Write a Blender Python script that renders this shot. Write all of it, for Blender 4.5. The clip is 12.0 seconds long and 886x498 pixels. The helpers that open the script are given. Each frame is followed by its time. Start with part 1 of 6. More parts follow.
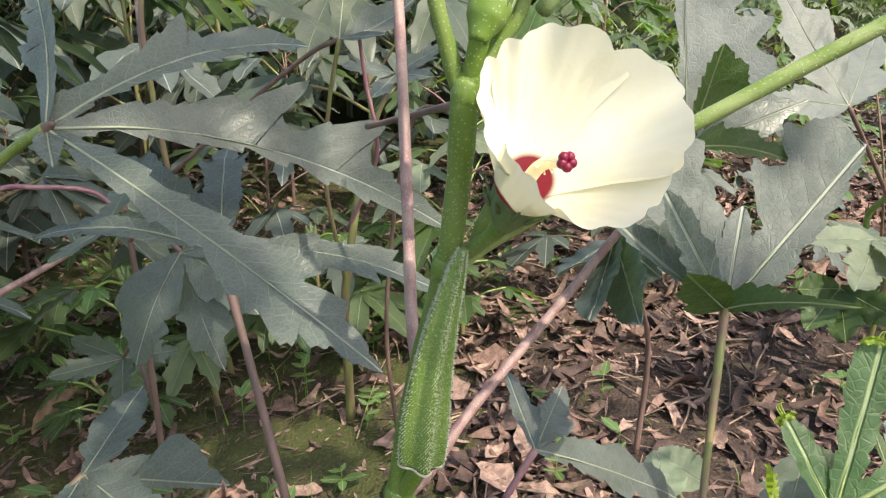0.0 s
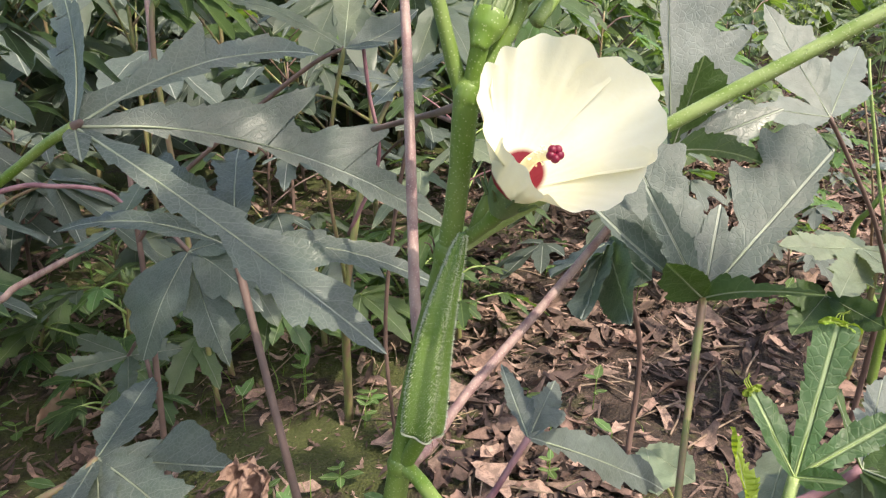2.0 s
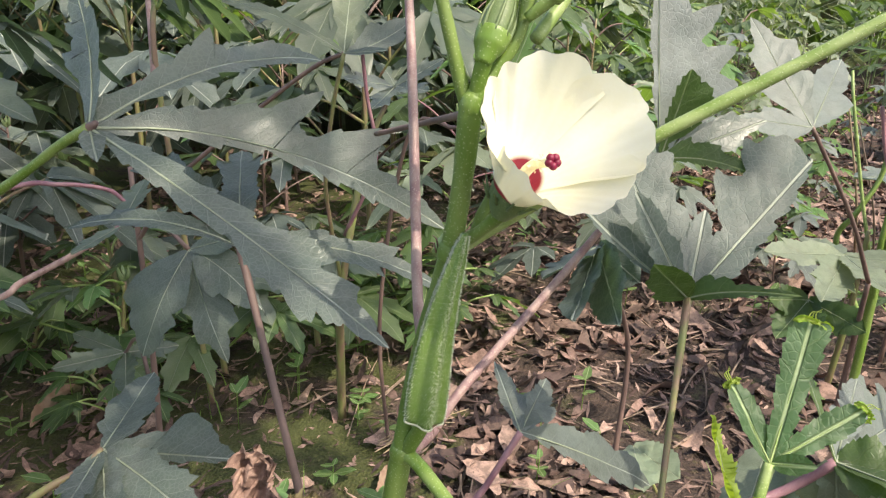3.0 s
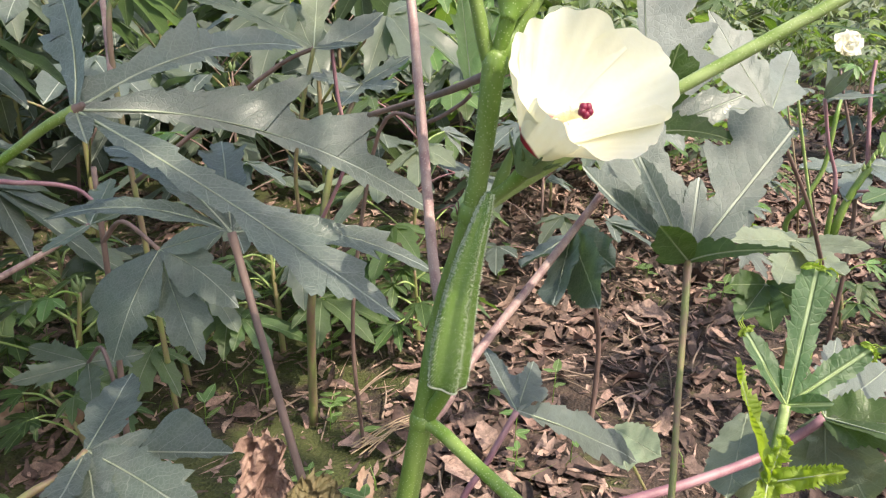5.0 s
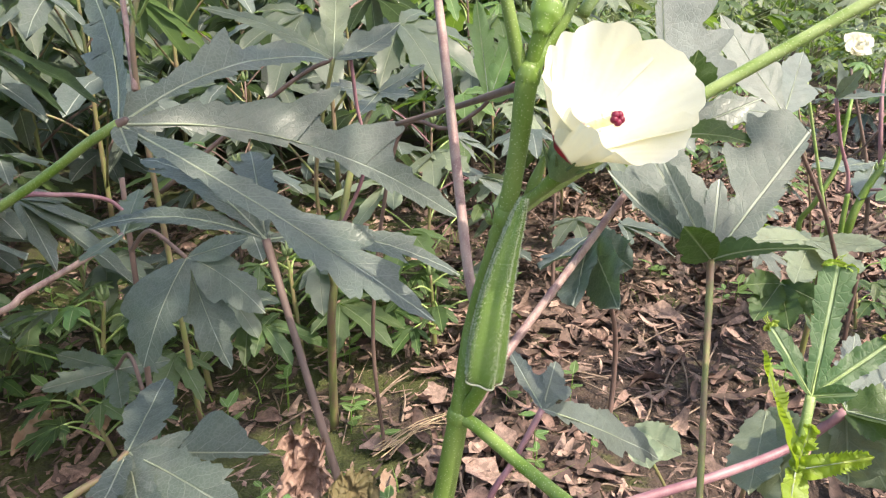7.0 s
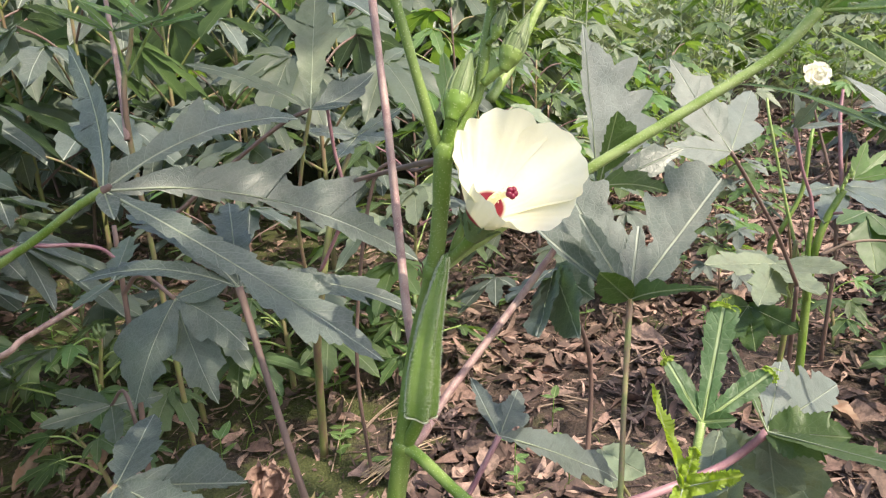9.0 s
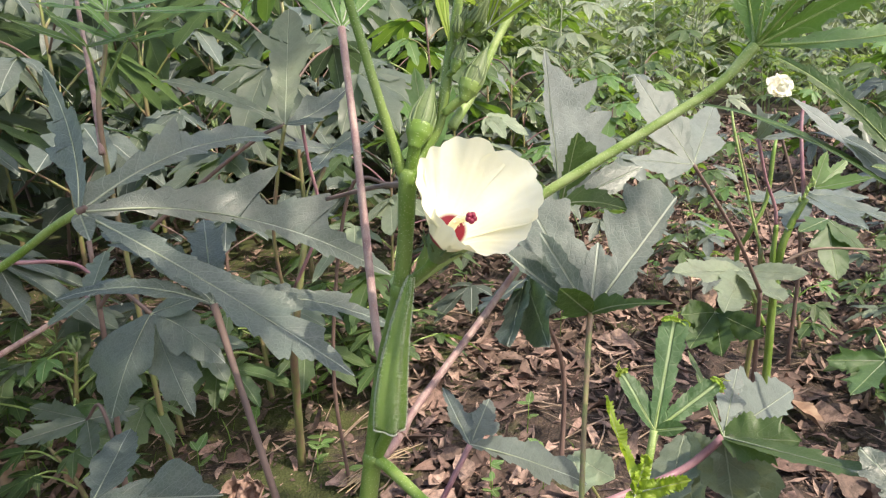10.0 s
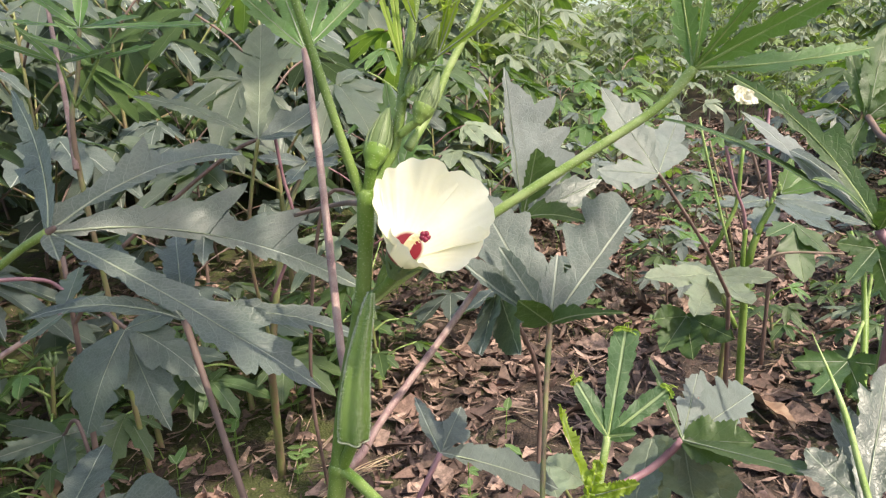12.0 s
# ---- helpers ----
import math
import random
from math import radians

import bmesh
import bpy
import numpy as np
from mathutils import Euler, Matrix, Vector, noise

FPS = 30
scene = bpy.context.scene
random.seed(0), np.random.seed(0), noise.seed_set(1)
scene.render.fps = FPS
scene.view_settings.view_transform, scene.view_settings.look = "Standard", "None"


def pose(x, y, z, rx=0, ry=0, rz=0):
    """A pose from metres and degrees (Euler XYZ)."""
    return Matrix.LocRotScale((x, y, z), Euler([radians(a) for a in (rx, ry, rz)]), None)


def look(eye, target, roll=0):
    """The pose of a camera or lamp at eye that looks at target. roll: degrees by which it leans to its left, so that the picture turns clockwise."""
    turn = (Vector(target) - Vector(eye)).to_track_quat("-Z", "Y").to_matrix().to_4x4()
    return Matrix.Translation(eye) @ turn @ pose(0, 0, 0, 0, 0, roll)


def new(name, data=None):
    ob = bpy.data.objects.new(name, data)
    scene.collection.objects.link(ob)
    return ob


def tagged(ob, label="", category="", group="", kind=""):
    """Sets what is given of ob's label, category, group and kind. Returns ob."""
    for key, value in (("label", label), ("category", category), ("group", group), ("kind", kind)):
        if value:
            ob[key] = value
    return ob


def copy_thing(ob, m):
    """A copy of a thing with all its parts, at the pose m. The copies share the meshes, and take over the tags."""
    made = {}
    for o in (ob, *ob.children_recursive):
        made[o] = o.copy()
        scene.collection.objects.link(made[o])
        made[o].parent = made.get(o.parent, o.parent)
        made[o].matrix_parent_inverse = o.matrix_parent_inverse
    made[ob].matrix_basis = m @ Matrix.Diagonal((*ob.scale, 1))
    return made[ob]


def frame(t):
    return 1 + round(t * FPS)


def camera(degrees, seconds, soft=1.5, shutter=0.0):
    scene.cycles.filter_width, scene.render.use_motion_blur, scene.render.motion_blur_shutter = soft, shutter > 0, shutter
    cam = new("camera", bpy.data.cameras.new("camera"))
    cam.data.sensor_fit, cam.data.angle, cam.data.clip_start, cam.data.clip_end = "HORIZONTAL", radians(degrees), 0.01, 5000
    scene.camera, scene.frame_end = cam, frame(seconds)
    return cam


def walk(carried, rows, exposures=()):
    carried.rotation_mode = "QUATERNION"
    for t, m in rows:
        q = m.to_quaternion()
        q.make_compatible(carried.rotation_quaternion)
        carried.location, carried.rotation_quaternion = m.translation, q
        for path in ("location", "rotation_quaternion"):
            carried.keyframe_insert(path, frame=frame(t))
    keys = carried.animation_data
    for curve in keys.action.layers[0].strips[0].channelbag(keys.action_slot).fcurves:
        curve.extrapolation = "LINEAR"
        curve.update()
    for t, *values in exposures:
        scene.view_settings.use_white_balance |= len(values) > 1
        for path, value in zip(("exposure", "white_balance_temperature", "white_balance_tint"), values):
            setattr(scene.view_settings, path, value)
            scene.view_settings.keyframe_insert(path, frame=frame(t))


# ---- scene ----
cam = camera(68.0, 12.0, soft=1.25)
PATH = [
    (0, (0.127, 0.108, 0.843), (-0.013, 1.971, 0.129), -1.0),
    (0.5, (0.13, 0.1, 0.837), (-0.02, 1.969, 0.14), -1.1),
    (1, (0.126, 0.087, 0.844), (-0.014, 1.954, 0.142), -0.7),
    (1.5, (0.129, 0.079, 0.842), (-0.008, 1.948, 0.143), -0.7),
    (2, (0.127, 0.07, 0.843), (-0.004, 1.945, 0.16), -0.3),
    (2.5, (0.123, 0.059, 0.847), (0.007, 1.938, 0.17), 0.0),
    (2.7, (0.122, 0.053, 0.851), (0.012, 1.932, 0.175), 0.4),
    (4.3, (0.099, 0.03, 0.837), (0.072, 1.924, 0.192), 0.7),
    (4.5, (0.091, 0.034, 0.836), (0.103, 1.93, 0.202), 0.6),
    (5, (0.077, 0.032, 0.822), (0.133, 1.926, 0.182), 0.4),
    (5.5, (0.056, 0.034, 0.816), (0.119, 1.92, 0.153), 0.8),
    (6, (0.054, 0.032, 0.809), (0.098, 1.92, 0.152), -0.2),
    (6.5, (0.048, 0.027, 0.82), (0.097, 1.92, 0.176), 0.1),
    (7, (0.059, 0.013, 0.827), (0.089, 1.912, 0.202), -0.7),
    (7.2, (0.063, 0.006, 0.832), (0.072, 1.907, 0.21), -0.8),
    (8.8, (0.104, -0.037, 0.863), (0.108, 1.877, 0.284), -2.4),
    (9, (0.107, -0.043, 0.866), (0.132, 1.877, 0.306), -2.2),
    (9.5, (0.113, -0.055, 0.881), (0.178, 1.868, 0.337), -1.6),
    (10, (0.118, -0.063, 0.883), (0.205, 1.859, 0.336), -2.2),
    (10.5, (0.122, -0.065, 0.886), (0.226, 1.86, 0.357), -2.1),
    (11, (0.128, -0.069, 0.887), (0.25, 1.85, 0.339), -2.4),
    (11.5, (0.137, -0.073, 0.889), (0.267, 1.847, 0.345), -2.7),
    (12, (0.138, -0.08, 0.895), (0.272, 1.843, 0.363), -2.7),
]
walk(cam, [(t, look(eye, target, roll)) for t, eye, target, roll in PATH], [(0, 0.33, 7200, 10), (2.5, 0.34, 7200, 10), (4.5, 0.48, 7200, 10), (7, 0.66, 7200, 10), (9, 0.47, 7200, 10), (12, 0.35, 7200, 10)])

# ---- light ----
SUN_AZ, SUN_EL = radians(130), radians(55)
world = bpy.data.worlds.new("sky")
world.use_nodes = True
scene.world = world
wn = world.node_tree
sky = wn.nodes.new("ShaderNodeTexSky")
sky.sky_type, sky.sun_disc = "NISHITA", False
sky.sun_elevation, sky.sun_rotation = SUN_EL, SUN_AZ
sky.dust_density = 3.0
wn.links.new(sky.outputs[0], wn.nodes["Background"].inputs[0])
wn.nodes["Background"].inputs[1].default_value = 0.25
sun = new("sun", bpy.data.lights.new("sun", "SUN"))
sun.data.energy, sun.data.angle, sun.data.color = 4.3, radians(0.6), (1.0, 0.94, 0.84)
to_sun = Vector((math.sin(SUN_AZ) * math.cos(SUN_EL), math.cos(SUN_AZ) * math.cos(SUN_EL), math.sin(SUN_EL)))
sun.matrix_world = look(to_sun * 20, (0, 0, 0))


# ---- materials ----
def material(name):
    m = bpy.data.materials.new(name)
    m.use_nodes = True
    t = m.node_tree

    def node(kind, **values):
        n = t.nodes.new("ShaderNode" + kind)
        for key, value in values.items():
            if key in n.inputs:
                if hasattr(value, "links"):
                    t.links.new(value, n.inputs[key])
                else:
                    n.inputs[key].default_value = value
            else:
                setattr(n, key, value)
        return n

    def wire(n, slot, value):
        if hasattr(value, "links"):
            t.links.new(value, n.inputs[slot])
        else:
            n.inputs[slot].default_value = value

    return m, t, node, wire


def maths(node, wire, op, a, b=0.0, clamp=False):
    n = node("Math", operation=op, use_clamp=clamp)
    wire(n, 0, a)
    wire(n, 1, b)
    return n.outputs[0]


def blend(node, wire, f, a, b):
    n = node("Mix", data_type="RGBA")
    wire(n, 0, f)
    wire(n, 6, a)
    wire(n, 7, b)
    return n.outputs[2]


def ramp(node, wire, v, lo, hi, a=0.0, b=1.0):
    n = node("MapRange", interpolation_type="SMOOTHSTEP")
    for i, x in enumerate((v, lo, hi, a, b)):
        wire(n, i, x)
    return n.outputs[0]


def c4(c):
    return (c[0], c[1], c[2], 1.0)


def leaf_material(name, top, vein, glow, dust=0.35, rough=0.45, through_share=0.22, spot=0.0, rib=0.0009):
    """A leaf whose UV map holds metres across from the midrib and metres along it."""
    m, t, node, wire = material(name)
    bsdf = t.nodes["Principled BSDF"]
    xyz = node("SeparateXYZ", Vector=node("UVMap").outputs[0])
    across = maths(node, wire, "ABSOLUTE", xyz.outputs[0])
    co = node("TexCoord").outputs["Object"]
    wob = node("TexNoise", Vector=co, Scale=26.0, Detail=4.0).outputs[0]
    midrib = ramp(node, wire, across, rib * 0.45, rib * 1.25, 1.0, 0.0)
    step = maths(node, wire, "SUBTRACT", xyz.outputs[1], maths(node, wire, "MULTIPLY", across, 1.15))
    step = maths(node, wire, "ADD", step, maths(node, wire, "MULTIPLY", wob, 0.03))
    side = maths(node, wire, "PINGPONG", maths(node, wire, "MULTIPLY", step, 1 / 0.021), 0.5)
    side = ramp(node, wire, side, 0.01, 0.04, 1.0, 0.0)
    side = maths(node, wire, "MULTIPLY", side, ramp(node, wire, across, 0.0, 0.03, 1.0, 0.35))
    net = node("TexVoronoi", feature="DISTANCE_TO_EDGE", Vector=co, Scale=210.0).outputs["Distance"]
    net = ramp(node, wire, net, 0.02, 0.12, 1.0, 0.0)
    veins = maths(node, wire, "MAXIMUM", midrib, maths(node, wire, "MULTIPLY", side, 0.3))
    veins = maths(node, wire, "MAXIMUM", veins, maths(node, wire, "MULTIPLY", net, 0.1))
    big = node("TexNoise", Vector=co, Scale=22.0, Detail=4.0).outputs[0]
    fine = node("TexNoise", Vector=co, Scale=420.0, Detail=3.0).outputs[0]
    rnd = node("ObjectInfo").outputs["Random"]
    col = blend(node, wire, ramp(node, wire, big, 0.35, 0.7), c4(top), c4([x * 0.72 for x in top]))
    grey = [0.62 * x + 0.38 * sum(top) / 3 + 0.05 for x in top]
    film = maths(node, wire, "MULTIPLY", ramp(node, wire, maths(node, wire, "ADD", big, maths(node, wire, "MULTIPLY", fine, 0.2)), 0.35, 0.9), dust)
    col = blend(node, wire, film, col, c4(grey))
    mott = node("TexNoise", Vector=co, Scale=80.0, Detail=5.0, Roughness=0.65).outputs[0]
    col = blend(node, wire, ramp(node, wire, mott, 0.44, 0.64, 0.0, 0.4), col, c4([x * 0.55 for x in top]))
    if spot:
        worn = node("TexNoise", Vector=co, Scale=55.0, Detail=6.0, Roughness=0.7).outputs[0]
        col = blend(node, wire, maths(node, wire, "MULTIPLY", ramp(node, wire, worn, 0.58, 0.68), spot), col, (0.16, 0.13, 0.05, 1))
    hsv = node("HueSaturation", Color=col)
    wire(hsv, "Value", maths(node, wire, "ADD", maths(node, wire, "MULTIPLY", rnd, 0.35), 0.82))
    wire(hsv, "Hue", maths(node, wire, "ADD", maths(node, wire, "MULTIPLY", rnd, 0.024), 0.488))
    col = blend(node, wire, veins, hsv.outputs[0], c4(vein))
    wire(bsdf, "Base Color", col)
    wire(bsdf, "Roughness", maths(node, wire, "ADD", maths(node, wire, "MULTIPLY", fine, 0.2), rough - 0.1))
    bsdf.inputs["Specular IOR Level"].default_value = 0.55
    height = maths(node, wire, "ADD", maths(node, wire, "MULTIPLY", veins, -1.6), maths(node, wire, "MULTIPLY", fine, 0.25))
    height = maths(node, wire, "ADD", height, maths(node, wire, "MULTIPLY", node("TexNoise", Vector=co, Scale=90.0, Detail=2.0).outputs[0], 0.4))
    bump = node("Bump", Height=height, Strength=0.75, Distance=0.0012)
    t.links.new(bump.outputs[0], bsdf.inputs["Normal"])
    lit = node("BsdfTranslucent", Color=blend(node, wire, maths(node, wire, "MULTIPLY", veins, 0.5), c4(glow), c4(vein)))
    mix = node("MixShader")
    mix.inputs[0].default_value = through_share
    t.links.new(bsdf.outputs[0], mix.inputs[1])
    t.links.new(lit.outputs[0], mix.inputs[2])
    t.links.new(mix.outputs[0], t.nodes["Material Output"].inputs[0])
    return m


def plain_material(name, a, b, scale=40.0, rough=0.5, bump=0.3, stretch=(1, 1, 1), vary=0.2, specks=None, glow=None, dist=0.0008):
    """Two tones mixed by noise at two scales, with fine relief."""
    m, t, node, wire = material(name)
    bsdf = t.nodes["Principled BSDF"]
    co = node("Mapping", Vector=node("TexCoord").outputs["Object"], Scale=stretch).outputs[0]
    big = node("TexNoise", Vector=co, Scale=scale, Detail=5.0).outputs[0]
    fine = node("TexNoise", Vector=co, Scale=scale * 14, Detail=3.0).outputs[0]
    f = ramp(node, wire, maths(node, wire, "ADD", big, maths(node, wire, "MULTIPLY", fine, 0.25)), 0.45, 0.8)
    col = blend(node, wire, f, c4(a), c4(b))
    if specks:
        dots = node("TexVoronoi", Vector=node("TexCoord").outputs["Object"], Scale=specks[1]).outputs["Distance"]
        col = blend(node, wire, ramp(node, wire, dots, 0.12, 0.3, specks[2], 0.0), col, c4(specks[0]))
    hsv = node("HueSaturation", Color=col)
    rnd = node("ObjectInfo").outputs["Random"]
    isle = node("NewGeometry").outputs["Random Per Island"]
    wire(hsv, "Value", maths(node, wire, "ADD", maths(node, wire, "MULTIPLY", maths(node, wire, "FRACT", maths(node, wire, "ADD", rnd, isle)), vary * 2), 1 - vary))
    wire(bsdf, "Base Color", hsv.outputs[0])
    wire(bsdf, "Roughness", maths(node, wire, "ADD", maths(node, wire, "MULTIPLY", fine, 0.25), rough - 0.12))
    bp = node("Bump", Height=maths(node, wire, "ADD", big, maths(node, wire, "MULTIPLY", fine, 0.5)), Strength=bump, Distance=dist)
    t.links.new(bp.outputs[0], bsdf.inputs["Normal"])
    if glow:
        lit = node("BsdfTranslucent", Color=c4(glow[0]))
        mix = node("MixShader")
        mix.inputs[0].default_value = glow[1]
        t.links.new(bsdf.outputs[0], mix.inputs[1])
        t.links.new(lit.outputs[0], mix.inputs[2])
        t.links.new(mix.outputs[0], t.nodes["Material Output"].inputs[0])
    return m


LEAF = leaf_material("leaf_dusty_green", (0.122, 0.158, 0.122), (0.28, 0.32, 0.22), (0.2, 0.33, 0.1), rough=0.36, through_share=0.34)
LEAF_FIELD = leaf_material("leaf_mid_green", (0.075, 0.125, 0.045), (0.22, 0.28, 0.14), (0.2, 0.38, 0.03), dust=0.2, through_share=0.28)
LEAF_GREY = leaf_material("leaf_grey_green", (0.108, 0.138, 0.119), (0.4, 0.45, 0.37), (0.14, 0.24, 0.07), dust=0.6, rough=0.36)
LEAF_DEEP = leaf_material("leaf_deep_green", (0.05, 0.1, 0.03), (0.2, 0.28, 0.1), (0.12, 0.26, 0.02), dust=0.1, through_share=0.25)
LEAF_FRESH = leaf_material("leaf_fresh_green", (0.1, 0.2, 0.06), (0.36, 0.44, 0.2), (0.3, 0.5, 0.05), dust=0.15, through_share=0.32)
LEAF_LIME = leaf_material("leaf_young_lime", (0.26, 0.4, 0.05), (0.4, 0.5, 0.1), (0.45, 0.62, 0.04), dust=0.05, through_share=0.4)
# fading leaves, and also leaves made pale to look sunlit
LEAF_PALE = leaf_material("leaf_fading_and_lit_pale", (0.2, 0.25, 0.165), (0.36, 0.4, 0.28), (0.3, 0.38, 0.14), dust=0.4, spot=0.4)
# pale base colour that stands in for sky sheen on a leaf
LEAF_SKY_SHEEN = leaf_material("leaf_sky_sheen_pale", (0.25, 0.28, 0.27), (0.38, 0.42, 0.38), (0.32, 0.4, 0.24), dust=0.3, rough=0.55, through_share=0.2)
LEAF_SHEEN = leaf_material("leaf_grey_pale", (0.13, 0.158, 0.142), (0.3, 0.34, 0.29), (0.22, 0.32, 0.12), dust=0.35, rough=0.5, through_share=0.15)
LEAF_YOUNG = leaf_material("leaf_young_green", (0.06, 0.135, 0.05), (0.34, 0.44, 0.24), (0.2, 0.36, 0.06), dust=0.15, rough=0.5, through_share=0.3, rib=0.0014)
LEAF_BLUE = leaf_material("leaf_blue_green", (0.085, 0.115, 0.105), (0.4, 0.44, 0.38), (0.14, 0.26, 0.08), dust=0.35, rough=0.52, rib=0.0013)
STEM = plain_material("stem_green", (0.125, 0.22, 0.03), (0.2, 0.285, 0.075), 45, 0.42, 0.35, (1, 1, 0.25), 0.08, ((0.46, 0.52, 0.3), 520, 0.6))
STEM_LIGHT = plain_material("petiole_light_green", (0.2, 0.3, 0.07), (0.34, 0.43, 0.17), 90, 0.45, 0.5, (0.35, 1, 1), 0.08, ((0.55, 0.6, 0.36), 650, 0.6))
STEM_PINK = plain_material("petiole_dusty_pink", (0.4, 0.28, 0.25), (0.26, 0.15, 0.15), 110, 0.5, 0.6, (1, 1, 0.1), 0.1, ((0.6, 0.52, 0.45), 600, 0.5))
STEM_MAUVE = plain_material("petiole_mauve", (0.24, 0.11, 0.14), (0.36, 0.2, 0.22), 40, 0.45, 0.35, (1, 1, 0.3), 0.1)
STEM_BROWN = plain_material("petiole_brown", (0.13, 0.085, 0.075), (0.2, 0.13, 0.11), 50, 0.5, 0.4, (1, 1, 0.2), 0.1)
STEM_TWO = plain_material("petiole_green_and_red", (0.21, 0.24, 0.08), (0.22, 0.14, 0.1), 60, 0.45, 0.3, (1, 1, 0.2), 0.06)
POD = plain_material("pod_skin", (0.12, 0.22, 0.035), (0.17, 0.28, 0.06), 70, 0.5, 0.6, (1, 1, 0.5), 0.03, ((0.6, 0.68, 0.42), 850, 0.75))
HAIR = plain_material("pod_hair", (0.7, 0.74, 0.58), (0.78, 0.8, 0.68), 60, 0.6, 0.1, vary=0.1, glow=((0.8, 0.85, 0.6), 0.4))
PETAL_PLAIN = plain_material("petal_cream_closed", (0.84, 0.82, 0.72), (0.78, 0.75, 0.62), 40, 0.6, 0.4, vary=0.03, glow=((0.9, 0.86, 0.6), 0.3))
PETAL = plain_material("petal_cream", (0.88, 0.87, 0.74), (0.86, 0.84, 0.66), 30, 0.5, 0.3, vary=0.01, glow=((0.93, 0.9, 0.66), 0.17))
CRIMSON = plain_material("crimson", (0.17, 0.004, 0.028), (0.24, 0.008, 0.045), 90, 0.45, 0.2, vary=0.1)
COLUMN = plain_material("stamen_cream", (0.85, 0.8, 0.6), (0.8, 0.72, 0.45), 200, 0.6, 0.5, vary=0.1)
CALYX = plain_material("calyx_green", (0.1, 0.155, 0.055), (0.16, 0.21, 0.095), 60, 0.5, 0.4, (1, 1, 0.4), 0.1, ((0.35, 0.4, 0.2), 600, 0.35))
DRY = plain_material("dry_leaf_brown", (0.19, 0.11, 0.09), (0.38, 0.25, 0.2), 60, 0.75, 1.0, vary=0.3, glow=((0.4, 0.22, 0.1), 0.12))
TINTS = ((0.06, 0.036, 0.031), (0.135, 0.082, 0.068), (0.3, 0.185, 0.15), (0.48, 0.325, 0.265), (0.18, 0.117, 0.093), (0.09, 0.056, 0.047))


def litter_material():
    """Dry leaves, each of its own brown."""
    m, t, node, wire = material("litter_brown")
    bsdf = t.nodes["Principled BSDF"]
    pick = maths(node, wire, "FRACT", maths(node, wire, "ADD", node("ObjectInfo").outputs["Random"], node("NewGeometry").outputs["Random Per Island"]))
    tint = node("ValToRGB")
    e = tint.color_ramp.elements
    e[0].color, e[1].color = c4(TINTS[0]), c4(TINTS[-1])
    for k, c in enumerate(TINTS[1:-1]):
        e.new((k + 1) / (len(TINTS) - 1)).color = c4(c)
    wire(tint, 0, pick)
    co = node("TexCoord").outputs["Object"]
    big = node("TexNoise", Vector=co, Scale=70.0, Detail=6.0, Roughness=0.65).outputs[0]
    fine = node("TexNoise", Vector=co, Scale=500.0, Detail=3.0).outputs[0]
    dark = node("HueSaturation", Color=tint.outputs[0], Value=0.5)
    wire(bsdf, "Base Color", blend(node, wire, ramp(node, wire, maths(node, wire, "ADD", big, maths(node, wire, "MULTIPLY", fine, 0.35)), 0.55, 0.8), tint.outputs[0], dark.outputs[0]))
    bsdf.inputs["Roughness"].default_value = 0.75
    b = node("Bump", Height=maths(node, wire, "ADD", big, maths(node, wire, "MULTIPLY", fine, 0.4)), Strength=0.7, Distance=0.002)
    t.links.new(b.outputs[0], bsdf.inputs["Normal"])
    return m


LITTER = litter_material()
TWIG = plain_material("twig_grey_brown", (0.2, 0.14, 0.1), (0.3, 0.22, 0.17), 60, 0.75, 0.5, vary=0.3)
GRASS = plain_material("grass_green", (0.1, 0.2, 0.03), (0.16, 0.26, 0.06), 30, 0.5, 0.2, vary=0.3, glow=((0.25, 0.4, 0.05), 0.3))


def soil_material():
    m, t, node, wire = material("soil_and_moss")
    bsdf = t.nodes["Principled BSDF"]
    co = node("TexCoord").outputs["Object"]
    big = node("TexNoise", Vector=co, Scale=3.2, Detail=6.0, Roughness=0.6).outputs[0]
    mid = node("TexNoise", Vector=co, Scale=24.0, Detail=6.0, Roughness=0.65).outputs[0]
    fine = node("TexNoise", Vector=co, Scale=190.0, Detail=4.0).outputs[0]
    grit = node("TexVoronoi", Vector=co, Scale=130.0).outputs["Distance"]
    col = blend(node, wire, ramp(node, wire, mid, 0.35, 0.7), (0.034, 0.023, 0.018, 1), (0.1, 0.065, 0.05, 1))
    moss = maths(node, wire, "ADD", big, maths(node, wire, "MULTIPLY", mid, 0.5))
    east = node("SeparateXYZ", Vector=co).outputs[0]
    moss = maths(node, wire, "SUBTRACT", moss, ramp(node, wire, east, -0.3, 0.6, -0.06, 0.14))
    col = blend(node, wire, ramp(node, wire, moss, 0.66, 0.82), col, (0.06, 0.07, 0.018, 1))
    col = blend(node, wire, ramp(node, wire, fine, 0.58, 0.75, 0.0, 0.5), col, (0.16, 0.115, 0.08, 1))
    wire(bsdf, "Base Color", col)
    bsdf.inputs["Roughness"].default_value = 0.9
    h = maths(node, wire, "ADD", maths(node, wire, "MULTIPLY", mid, 1.2), maths(node, wire, "ADD", fine, maths(node, wire, "MULTIPLY", grit, 0.6)))
    b = node("Bump", Height=h, Strength=0.9, Distance=0.008)
    t.links.new(b.outputs[0], bsdf.inputs["Normal"])
    return m


SOIL = soil_material()

# ---- builders ----
ORIGIN = {}


def thing(name, place, label, category, group="", kind=""):
    ob = new(name)
    ob.empty_display_size = 0.02
    ob.location = place
    ORIGIN[ob.name] = Vector(place)
    return tagged(ob, label, category, group, kind)


